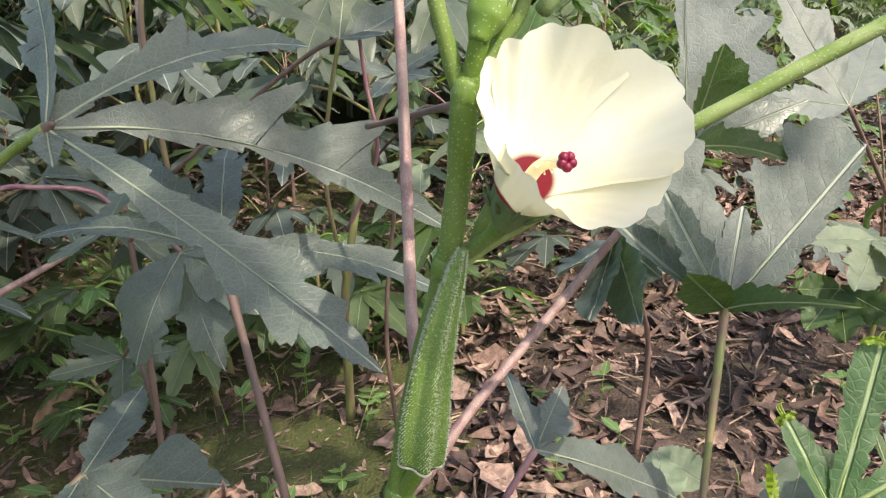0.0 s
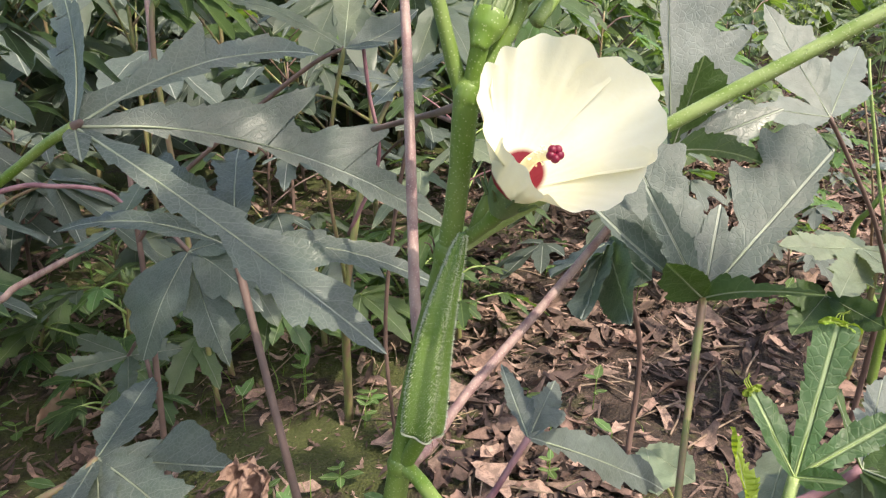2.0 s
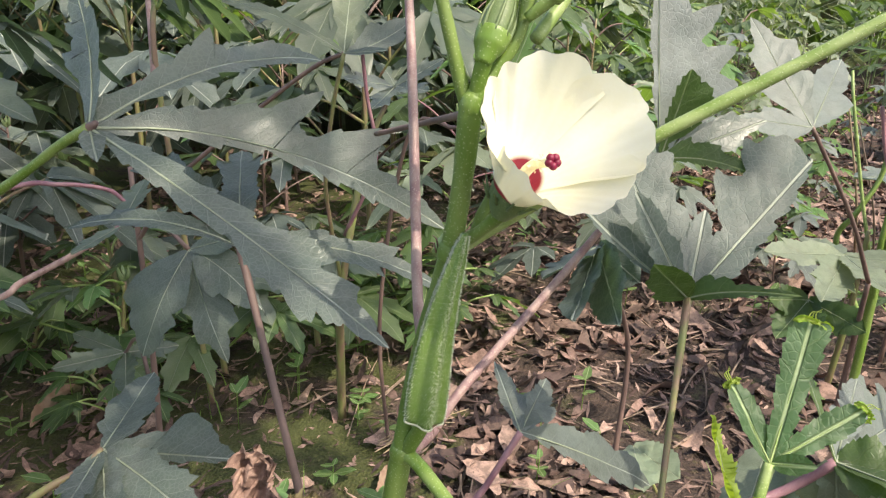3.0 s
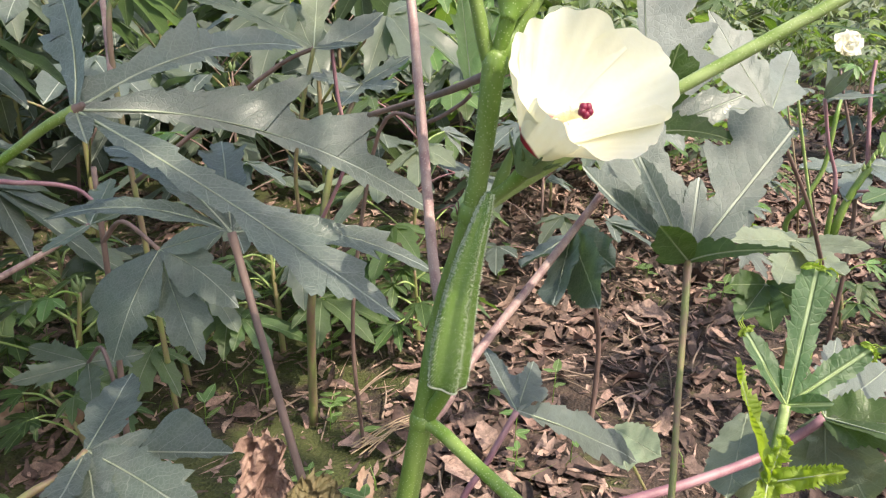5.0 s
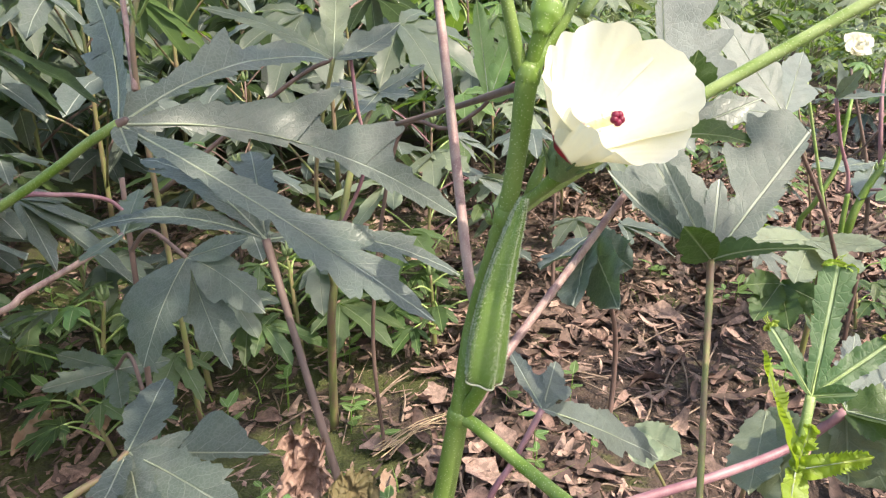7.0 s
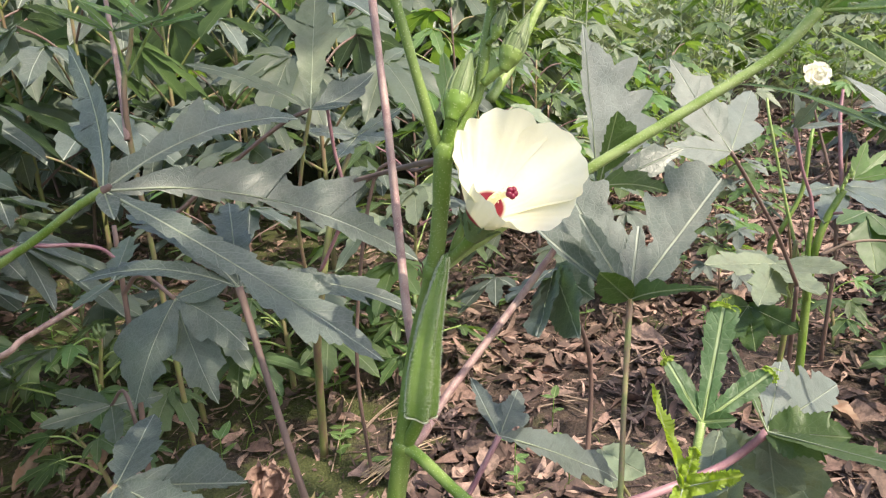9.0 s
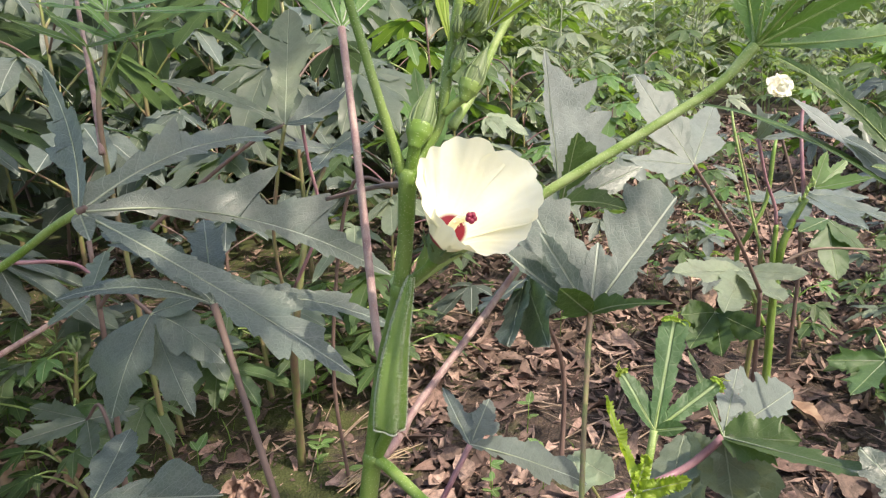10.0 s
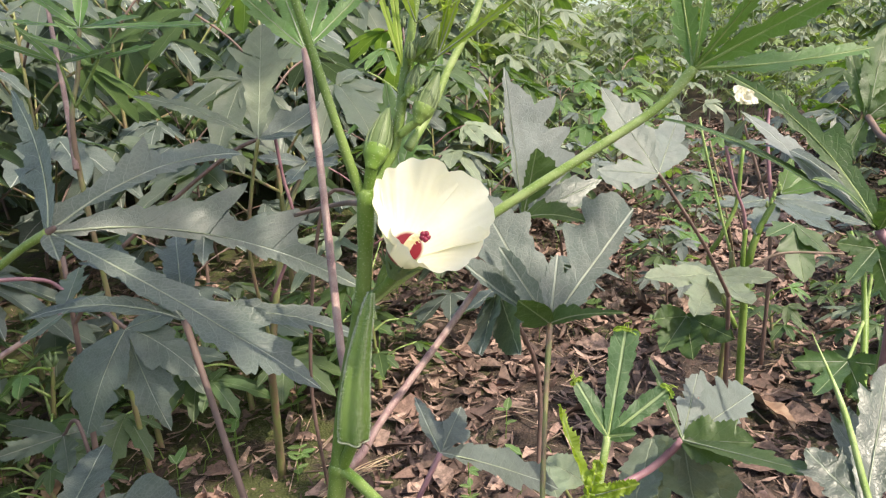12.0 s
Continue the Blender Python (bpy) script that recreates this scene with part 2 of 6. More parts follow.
def part(name, bm, mat, parent, label=""):
    """Links a bmesh, given in world places, as one mesh under a thing or a part."""
    origin = ORIGIN[parent.name]
    bmesh.ops.translate(bm, verts=bm.verts, vec=-origin)
    me = bpy.data.meshes.new(name)
    bm.to_mesh(me)
    bm.free()
    me.materials.append(mat)
    me.polygons.foreach_set("use_smooth", [True] * len(me.polygons))
    ob = new(name, me)
    ob.parent = parent
    ORIGIN[ob.name] = origin
    return tagged(ob, label)


def glide(points, n):
    """n + 1 places on a smooth curve through the points."""
    p = [Vector(q) for q in points]
    if len(p) == 2:
        return [p[0].lerp(p[1], i / n) for i in range(n + 1)]
    p = [2 * p[0] - p[1], *p, 2 * p[-1] - p[-2]]
    out = []
    for i in range(n + 1):
        s = i / n * (len(p) - 3)
        k = min(int(s), len(p) - 4)
        u = s - k
        a, b, c, d = p[k:k + 4]
        out.append(0.5 * (2 * b + (c - a) * u + (2 * a - 5 * b + 4 * c - d) * u * u + (3 * b - a - 3 * c + d) * u ** 3))
    return out


def tube(points, radii, sides=9, n=None, bm=None, wave=0.06, ends=True):
    """A tapered round stalk through the points, slightly uneven."""
    bm = bm or bmesh.new()
    n = n or 5 * (len(points) - 1)
    path = glide(points, n)
    ref = Vector((0.31, 0.17, 0.93))
    rings = []
    for i, q in enumerate(path):
        d = (path[min(i + 1, n)] - path[max(i - 1, 0)]).normalized()
        if i == 0:
            x = d.cross(ref).normalized() if abs(d.dot(ref)) < 0.99 else d.orthogonal().normalized()
        x = (x - d * x.dot(d)).normalized()
        y = d.cross(x)
        f = i / n * (len(radii) - 1)
        k = min(int(f), len(radii) - 2)
        r = radii[k] + (radii[k + 1] - radii[k]) * (f - k)
        r *= 1 + wave * noise.noise(q * 60)
        rings.append([bm.verts.new(q + r * (math.cos(a) * x + math.sin(a) * y)) for a in (2 * math.pi * j / sides for j in range(sides))])
    for a, b in zip(rings, rings[1:]):
        for j in range(sides):
            bm.faces.new((a[j], a[(j + 1) % sides], b[(j + 1) % sides], b[j]))
    if ends:
        bm.faces.new(rings[0][::-1])
        bm.faces.new(rings[-1])
    return bm


def lobe(bm, uv, hub, tip, width, up=(0, 0, 1), bow=(0, 0, 0), teeth=4, deep=0.45, fold=0.12, base=0.2, peak=0.6, n=44, m=3, curl=0.0, seed=0.0, ruffle=0.065, start=0.0):
    """One finger of a palmate leaf: midrib from hub to tip, toothed edges that point forward."""
    hub, tip, up = Vector(hub), Vector(tip), Vector(up)
    length = (tip - hub).length
    mid = (hub + tip) / 2 + Vector(bow) * 2
    a = peak / (1 - peak) * 1.1
    top = peak ** a * (1 - peak) ** 1.1
    rows = []
    for i in range(n + 1):
        s = i / n
        q = hub * (1 - s) ** 2 + mid * 2 * s * (1 - s) + tip * s * s
        t = ((mid - hub) * (1 - s) + (tip - mid) * s).normalized()
        side = t.cross(up).normalized()
        nor = side.cross(t)
        env = width * (s ** a * (1 - s) ** 1.1 / top * (1 - base) + base * min(1, (1 - s) * (5 if base < 0.6 else 11)) * (0.55 + 0.45 * min(1, s * 6)))
        row = []
        for k in range(-m, m + 1):
            v = k / m
            ph = ((s ** 1.15) * teeth + 0.13 * math.sin(seed * 7 + (1 if v > 0 else 4))) % 1
            ph2 = (s * teeth * 5.0) % 1
            grown = min(1, max(0, (s - 0.3) * 4))
            cut = 1 - deep * grown * (1 - ph ** 1.4)
            cut *= 1 - 0.15 * (1 - ph2)
            w = env * (1 + (cut - 1) * abs(v) ** 0.5)
            ahead = deep * env * abs(v) ** 2 * (ph ** 2) * 0.75 * grown
            p = q + side * (v * w) + t * (ahead - 0.1 * env * abs(v))
            z = fold * abs(v) * w - curl * v * v * w
            z += ruffle * width * noise.noise(Vector((s * 6 + seed, v * 1.3, seed * 3))) * (0.4 + abs(v)) * 2
            z -= 0.035 * w * abs(math.sin((s * length - abs(v) * w * 1.15) / 0.021 * math.pi)) * (1 - abs(v)) * 1.2
            row.append((bm.verts.new(p + nor * z), v * w, s * length + start))
        rows.append(row)
    for r0, r1 in zip(rows, rows[1:]):
        for k in range(2 * m):
            c = (r0[k], r0[k + 1], r1[k + 1], r1[k])
            f = bm.faces.new([x[0] for x in c])
            for loop, x in zip(f.loops, c):
                loop[uv].uv = (x[1], x[2])
    return bm


def edge_run(knots, n, serrate, seed):
    """n + 1 places along one edge of a finger, in shares of its length: from the hub, over each tooth and notch, to the tip."""
    k = [(0.0, 0.012), *knots, (1.0, 0.0)]
    lens = [math.hypot(b[0] - a[0], b[1] - a[1]) for a, b in zip(k, k[1:])]
    total, out = sum(lens), []
    for i in range(n + 1):
        d, j = i / n * total, 0
        while j < len(lens) - 1 and d > lens[j]:
            d -= lens[j]
            j += 1
        u = min(1, d / max(1e-9, lens[j]))
        bulge = 0.1 * lens[j] * math.sin(math.pi * u)
        ds, dw = (k[j + 1][0] - k[j][0]) / max(1e-9, lens[j]), (k[j + 1][1] - k[j][1]) / max(1e-9, lens[j])
        saw = serrate * (((i / n * total * 9 + seed) % 1) ** 1.5 - 0.4) * min(1, 6 * i / n, 8 * (1 - i / n))
        out.append((k[j][0] + ds * d - dw * bulge * 0.6 + saw * 0.5, max(0.0, k[j][1] + dw * d + ds * bulge * 0.6 + saw)))
    return out


def cut_lobe(bm, uv, hub, tip, up, right, left, bow=(0, 0, 0), fold=0.1, droop=0.0, ruffle=0.05, seed=0.0, n=64, m=6, serrate=0.016, start=0.0):
    """One finger whose two edges have teeth of their own, each given as (share of the length, reach from the midrib)."""
    hub, tip, up = Vector(hub), Vector(tip), Vector(up)
    L = (tip - hub).length
    mid = (hub + tip) / 2 + Vector(bow) * 2
    for sign, knots in ((1, right), (-1, left)):
        edge = edge_run(knots, n, serrate, seed + sign)
        rib, top = [], 0.0
        for s, w in edge:
            top = max(top, min(1.0, s - 0.55 * w))
            rib.append(top)
        rib = [r + (1 - rib[-1]) * (i / n) ** 6 for i, r in enumerate(rib)]
        rows = []
        for (se, we), sm in zip(edge, rib):
            row = []
            for k in range(m + 1):
                v = k / m
                a, w = sm + (se - sm) * v, we * v
                b = min(1.0, max(0.0, a))
                q = hub * (1 - b) ** 2 + mid * 2 * b * (1 - b) + tip * b * b
                t = ((mid - hub) * (1 - b) + (tip - mid) * b).normalized()
                q = q + t * (a - b) * L
                side = t.cross(up).normalized()
                nor = side.cross(t)
                z = fold * w - droop * w * w * 6
                z += ruffle * 2 * (0.05 + w) * noise.noise(Vector((a * 5 + seed, sign * w * 7, seed * 3)))
                z += ruffle * 0.5 * w * noise.noise(Vector((a * 15, sign * w * 20 + seed, 4)))
                z -= 0.006 * abs(math.sin((a - 1.15 * w) * L / 0.021 * math.pi)) * min(1, w * 12) * (1 - v)
                row.append((bm.verts.new(q + side * (sign * w * L) + nor * (z * L)), sign * w * L, a * L + start))
            rows.append(row)
        for r0, r1 in zip(rows, rows[1:]):
            for k in range(m):
                c = (r0[k], r0[k + 1], r1[k + 1], r1[k]) if sign > 0 else (r0[k], r1[k], r1[k + 1], r0[k + 1])
                f = bm.faces.new([x[0] for x in c])
                for loop, x in zip(f.loops, c):
                    loop[uv].uv = (x[1], x[2])
    return bm


def leaf(parent, hub, lobes, mat, label="", rib=True, rib_mat=None, n=44, name="leaf", thick=1.0):
    """A palmate leaf blade from its fingers; raised midribs are a sub-part of it."""
    bm = bmesh.new()
    uv = bm.loops.layers.uv.new("UVMap")
    for i, spec in enumerate(lobes):
        d = dict(spec)
        d.setdefault("seed", i * 1.7 + hub[0] * 13)
        d.setdefault("n", n)
        (cut_lobe if "right" in d else lobe)(bm, uv, hub, **d)
    blade = part(name, bm, mat, parent, label)
    if rib:
        for spec in lobes:
            h, t = Vector(hub), Vector(spec["tip"])
            c = (h + t) / 2 + Vector(spec.get("bow", (0, 0, 0))) * 2
            up = Vector(spec.get("up", (0, 0, 1))).normalized()
            pts = [h * (1 - s) ** 2 + c * 2 * s * (1 - s) + t * s * s + up * 0.0002 for s in (0, 0.2, 0.4, 0.6, 0.8, 0.95)]
            r = (0.0005 + 0.0028 * (t - h).length) * thick
            part("midrib", tube(pts, (r, r * 0.7, r * 0.45, r * 0.28, r * 0.15, r * 0.05), 6, 20, ends=False), rib_mat or VEIN, blade, "pale raised midrib")
    return blade


VEIN = plain_material("leaf_vein_pale", (0.28, 0.33, 0.22), (0.33, 0.37, 0.27), 60, 0.5, 0.2, vary=0.05)


# ---- ground ----
def ground_height(x, y):
    return 0.02 * noise.noise(Vector((x * 1.1, y * 1.1, 3))) + 0.012 * noise.noise(Vector((x * 4, y * 4, 7))) - 0.006


def axis_steps(lo, hi, fine_lo, fine_hi, step):
    out = [fine_lo + i * step for i in range(int((fine_hi - fine_lo) / step) + 1)]
    d = step
    x = out[-1]
    while x < hi:
        d *= 1.35
        x += d
        out.append(x)
    d, x = step, out[0]
    while x > lo:
        d *= 1.35
        x -= d
        out.insert(0, x)
    return out


def build_ground():
    xs, ys = axis_steps(-300, 300, -1.8, 2.2, 0.025), axis_steps(-300, 300, 0.2, 3.4, 0.025)
    bm = bmesh.new()
    grid = []
    for y in ys:
        row = []
        for x in xs:
            near = max(0, 1 - max(0, math.hypot(x, y - 1.5) - 2) / 3)
            z = ground_height(x, y) + near * 0.01 * noise.noise(Vector((x * 14, y * 14, 1))) + near * 0.006 * noise.noise(Vector((x * 33, y * 33, 5)))
            row.append(bm.verts.new((x, y, z)))
        grid.append(row)
    for a, b in zip(grid, grid[1:]):
        for i in range(len(a) - 1):
            bm.faces.new((a[i], a[i + 1], b[i + 1], b[i]))
    me = bpy.data.meshes.new("ground")
    bm.to_mesh(me)
    bm.free()
    me.materials.append(SOIL)
    me.polygons.foreach_set("use_smooth", [True] * len(me.polygons))
    ob = new("ground", me)
    ORIGIN[ob.name] = Vector((0, 0, 0))
    return tagged(ob, "brown garden soil with moss and leaf litter", "ground", kind="structure")


ground = build_ground()

# ---- the flowering okra plant ----
okra = thing("okra_plant", (-0.02, 0.425, 0.0), "tall green okra plant with open cream flower and ripe pod", "plant")
NODE_TOP, NODE_LOW = (0.1165, 0.409, 0.803), (0.075, 0.415, 0.571)
NODE_MID = (0.105, 0.417, 0.715)
part("stem", tube([(-0.02, 0.425, -0.02), (0.03, 0.42, 0.3), NODE_LOW, (0.085, 0.426, 0.64), NODE_MID, (0.112, 0.412, 0.76), NODE_TOP, (0.127, 0.415, 0.819), (0.141, 0.418, 0.843), (0.151, 0.423, 0.892), (0.162, 0.431, 0.944), (0.17, 0.439, 0.994)], (0.0115, 0.0098, 0.0074, 0.0046, 0.0062, 0.006, 0.0072, 0.0046, 0.0042, 0.0037, 0.0034, 0.0026), 16, 99), STEM, okra)
for q, rad in ((NODE_TOP, 0.0078), (NODE_MID, 0.0078), (NODE_LOW, 0.0088)):
    d = Vector((0.13, -0.02, 1)) * 0.009
    part("node", tube([Vector(q) - d, Vector(q) - d * 0.5, Vector(q), Vector(q) + d * 0.5, Vector(q) + d], (rad * 0.6, rad * 0.94, rad, rad * 0.9, rad * 0.45), 14, 12), STEM, okra)
part("petiole", tube([NODE_TOP, (0.112, 0.41, 0.808), (0.1, 0.406, 0.855), (0.085, 0.41, 0.915), (0.075, 0.412, 0.955), (0.062, 0.415, 1.0)], (0.0055, 0.0044, 0.0036, 0.0034, 0.0032, 0.003), 12, 36), STEM, okra)
PET_R = (0.361, 0.401, 0.886)
part("petiole", tube([NODE_MID, (0.135, 0.42, 0.733), (0.208, 0.414, 0.781), (0.289, 0.406, 0.83), (0.336, 0.401, 0.86), PET_R], (0.006, 0.0044, 0.0038, 0.0036, 0.0034, 0.0042), 12, 40), STEM_LIGHT, okra, "light green hairy petiole")
leaf(okra, PET_R, [
    dict(tip=(0.358, 0.435, 0.972), up=(-0.6, -0.75, 0.3), fold=0.25, serrate=0.03, left=((0.2, 0.06), (0.45, 0.11), (0.5, 0.07), (0.75, 0.1), (0.8, 0.06)), right=((0.2, 0.05), (0.45, 0.1), (0.5, 0.06), (0.75, 0.08))),
    dict(tip=(0.362, 0.382, 0.968), up=(0.6, -0.75, 0.2), fold=0.25, serrate=0.03, left=((0.2, 0.05), (0.45, 0.09), (0.5, 0.06), (0.75, 0.08)), right=((0.2, 0.06), (0.5, 0.11), (0.55, 0.07), (0.8, 0.08))),
    dict(tip=(0.396, 0.354, 0.951), up=(0.3, -0.75, -0.5), fold=0.2, serrate=0.03, left=((0.2, 0.06), (0.4, 0.12), (0.44, 0.07), (0.7, 0.1)), right=((0.2, 0.05), (0.5, 0.08), (0.8, 0.05))),
    dict(tip=(0.461, 0.368, 0.94), up=(0.2, -0.85, -0.5), fold=0.2, serrate=0.03, left=((0.15, 0.05), (0.35, 0.12), (0.4, 0.07), (0.6, 0.1), (0.65, 0.06)), right=((0.15, 0.05), (0.35, 0.1), (0.4, 0.06), (0.7, 0.08))),
    dict(tip=(0.486, 0.384, 0.895), up=(0, -0.5, 0.85), bow=(0, 0, -0.003), fold=0.15, serrate=0.03, left=((0.2, 0.05), (0.5, 0.1), (0.55, 0.06), (0.8, 0.08)), right=((0.2, 0.04), (0.5, 0.09), (0.55, 0.05), (0.8, 0.06))),
], LEAF_FRESH, "palmate green leaf raised overhead", rib_mat=STEM_LIGHT, thick=2.2, n=70)
PET_P = (0.059, 0.605, 0.918)
part("petiole", tube([(0.09, 0.424, 0.64), (0.0835, 0.442, 0.668), (0.078, 0.482, 0.725), (0.07, 0.54, 0.815), (0.064, 0.575, 0.87), PET_P], (0.0045, 0.0036, 0.0037, 0.0036, 0.0035, 0.004), 12, 36), STEM_PINK, okra, "dusty pink ribbed petiole")
leaf(okra, PET_P, [
    dict(tip=(-0.009, 0.64, 0.981), width=0.014, up=(0.3, -0.9, 0.3), teeth=3),
    dict(tip=(0.018, 0.692, 1.025), width=0.016, up=(0, -0.9, 0.3), teeth=3),
    dict(tip=(0.088, 0.708, 1.026), width=0.016, up=(0, -0.9, 0.3), teeth=3),
    dict(tip=(0.126, 0.674, 0.985), width=0.013, up=(-0.3, -0.9, 0.3), teeth=3),
], LEAF_FRESH)
# long pink petiole behind the pod, with its pale leaf
LW = (0.274, 0.605, 0.735)
part("petiole", tube([(0.078, 0.42, 0.565), (0.092, 0.455, 0.558), (0.115, 0.495, 0.574), (0.19, 0.573, 0.632), (0.24, 0.605, 0.685), LW], (0.0044, 0.004, 0.0038, 0.0037, 0.0035, 0.0036), 12, 40), STEM_PINK, okra, "dusty pink petiole fading to straw")
# one leaf in three colours: this lobe is pale for the sun on it
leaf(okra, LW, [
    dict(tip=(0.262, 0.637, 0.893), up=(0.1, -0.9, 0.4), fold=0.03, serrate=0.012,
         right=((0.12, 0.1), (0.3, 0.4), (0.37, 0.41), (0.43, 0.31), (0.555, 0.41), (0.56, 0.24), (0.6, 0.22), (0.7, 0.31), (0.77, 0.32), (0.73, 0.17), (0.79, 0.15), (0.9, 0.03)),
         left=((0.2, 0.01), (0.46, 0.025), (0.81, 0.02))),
], LEAF_SKY_SHEEN, "leaf with cut lobes coloured pale as sunlit", n=80)
# dark colour gives these lobes the shade of their undersides
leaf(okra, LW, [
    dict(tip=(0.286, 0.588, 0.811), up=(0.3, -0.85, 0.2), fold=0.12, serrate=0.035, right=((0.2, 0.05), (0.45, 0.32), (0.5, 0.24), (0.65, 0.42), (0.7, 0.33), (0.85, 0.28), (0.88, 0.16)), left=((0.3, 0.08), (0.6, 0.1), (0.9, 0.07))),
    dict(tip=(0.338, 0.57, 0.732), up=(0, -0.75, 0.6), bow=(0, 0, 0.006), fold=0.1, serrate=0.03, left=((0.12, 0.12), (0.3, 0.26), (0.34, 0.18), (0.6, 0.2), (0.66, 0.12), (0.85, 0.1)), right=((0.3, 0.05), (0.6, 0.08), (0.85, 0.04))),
], LEAF_DEEP, "folded lower lobes coloured dark as shaded undersides", n=60)
# greyer colour stands in for shade on this blade
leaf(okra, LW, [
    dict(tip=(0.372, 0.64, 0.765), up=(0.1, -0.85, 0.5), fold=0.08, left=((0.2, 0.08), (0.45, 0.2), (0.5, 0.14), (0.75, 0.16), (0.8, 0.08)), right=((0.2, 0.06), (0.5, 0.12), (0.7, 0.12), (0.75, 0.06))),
], LEAF_GREY, "blade coloured grey-green as in shade", n=50)
part("side_branch", tube([NODE_LOW, (0.087, 0.403, 0.57), (0.11, 0.373, 0.564), (0.137, 0.334, 0.561), (0.154, 0.294, 0.569)], (0.0056, 0.0047, 0.0044, 0.0042, 0.004), 12, 30), STEM, okra)

# pod
def build_pod():
    lo, hi = Vector((0.0905, 0.401, 0.608)), Vector((0.1145, 0.399, 0.732))
    d = (hi - lo).normalized()
    x = d.cross(Vector((0, -1, 0.1))).normalized()
    y = d.cross(x)
    sides, n = 60, 48
    bm = bmesh.new()
    rings = []
    for i in range(n + 1):
        s = i / n
        r = float(np.interp(s, (0, 0.05, 0.2, 0.4, 0.6, 0.8, 0.94, 1), (0.013, 0.0138, 0.0135, 0.0116, 0.0092, 0.0064, 0.0042, 0.0028)))
        if s > 0.9:
            r *= 1 - 0.2 * (s - 0.9) / 0.1
        bend = 0.0035 * math.sin(math.pi * s)
        ring = []
        for j in range(sides):
            a = 2 * math.pi * j / sides + 0.63
            c = abs(math.cos(2.5 * a))
            k = 0.74 + 0.26 * c ** 2.2
            q = lo + d * (s * (hi - lo).length) + (x * math.cos(a) + y * math.sin(a)) * r * k - x * bend
            ring.append(bm.verts.new(q + 0.00018 * noise.noise_vector(q * 500)))
        rings.append(ring)
    for a, b in zip(rings, rings[1:]):
        for j in range(sides):
            bm.faces.new((a[j], a[(j + 1) % sides], b[(j + 1) % sides], b[j]))
    bm.faces.new(rings[0][::-1])
    bm.faces.new(rings[-1])
    bm.normal_update()
    rng = random.Random(4)
    fuzz = bmesh.new()
    for k in range(12000):
        i, j = rng.randrange(n), rng.randrange(sides)
        ridge = abs(math.cos(2.5 * (2 * math.pi * j / sides + 0.63)))
        if ridge < 0.8 and rng.random() < 0.55:
            continue
        v = rings[i][j]
        q = v.co.lerp(rings[i + 1][(j + 1) % sides].co, rng.random())
        nrm = (v.normal + 0.35 * Vector((rng.uniform(-1, 1), rng.uniform(-1, 1), rng.uniform(-0.3, 1)))).normalized()
        h = rng.uniform(0.0006, 0.0012) * (1.5 if ridge > 0.9 else 0.7)
        sd = nrm.orthogonal().normalized() * (0.0002 if ridge > 0.9 else 0.00013)
        s2 = nrm.cross(sd)
        f = [fuzz.verts.new(q + sd), fuzz.verts.new(q - sd + s2), fuzz.verts.new(q - sd - s2), fuzz.verts.new(q + nrm * h)]
        for t3 in ((0, 1, 3), (1, 2, 3), (2, 0, 3)):
            fuzz.faces.new([f[w] for w in t3])
    pod = part("pod", bm, POD, okra, "ridged green okra pod covered in fine hairs")
    part("hairs", fuzz, HAIR, pod, "fine white hairs")
    rim = [lo - d * 0.0006 + (x * math.cos(a) + y * math.sin(a)) * 0.0133 * (0.74 + 0.26 * abs(math.cos(2.5 * a)) ** 2.2) for a in (2 * math.pi * j / 60 + 0.63 for j in range(61))]
    part("base_rim", tube(rim, (0.0007, 0.0007), 6, 90, wave=0.3), HAIR, pod, "pale dry rim round the pod's base")
    part("stalk", tube([lo + d * 0.004, lo - d * 0.008 + y * 0.0, Vector(NODE_LOW) + Vector((0.004, -0.002, 0.004))], (0.0075, 0.005, 0.0055), 10, 12), STEM, pod)
    rng = random.Random(8)
    for k in range(5):
        a = rng.uniform(-1.2, 1.5)
        q = lo + (x * math.cos(a) - Vector((0, 1, 0)) * 0.6) * 0.0125
        w = x * rng.uniform(0.2, 1) + Vector((0, -0.3, rng.uniform(-0.9, 0.3)))
        part("dry_bract", tube([q, q + w * 0.004 + d * 0.001, q + w * 0.009 - d * rng.uniform(-0.003, 0.004)], (0.0005, 0.0004, 0.0001), 5, 10), DRY, pod, "thin withered bract")


build_pod()

# pale bristles on the stem
def bristles(points, r, count, seed):
    rng = random.Random(seed)
    path = glide(points, 60)
    bm = bmesh.new()
    for _ in range(count):
        k = rng.randrange(60)
        q = path[k].lerp(path[k + 1], rng.random())
        d = (path[k + 1] - path[k]).normalized()
        w = d.orthogonal().normalized()
        w.rotate(Matrix.Rotation(rng.uniform(0, 6.28), 3, d))
        h = rng.uniform(0.0004, 0.0011)
        bmesh.ops.create_cone(bm, segments=4, radius1=0.00022, radius2=0.00006, depth=h, matrix=Matrix.Translation(q + w * (r + h * 0.3)) @ w.to_track_quat("Z", "Y").to_matrix().to_4x4())
    return bm


part("bristles", bristles([NODE_MID, (0.112, 0.412, 0.76), NODE_TOP], 0.0062, 160, 3), HAIR, okra, "short pale bristles")
part("bristles", bristles([(0.1, 0.406, 0.855), (0.085, 0.41, 0.915), (0.075, 0.412, 0.955)], 0.0035, 90, 5), HAIR, okra, "short pale bristles")
part("bristles", bristles([(0.135, 0.42, 0.733), (0.208, 0.414, 0.781), (0.289, 0.406, 0.83), (0.336, 0.401, 0.86)], 0.0037, 200, 6), HAIR, okra, "short pale bristles")
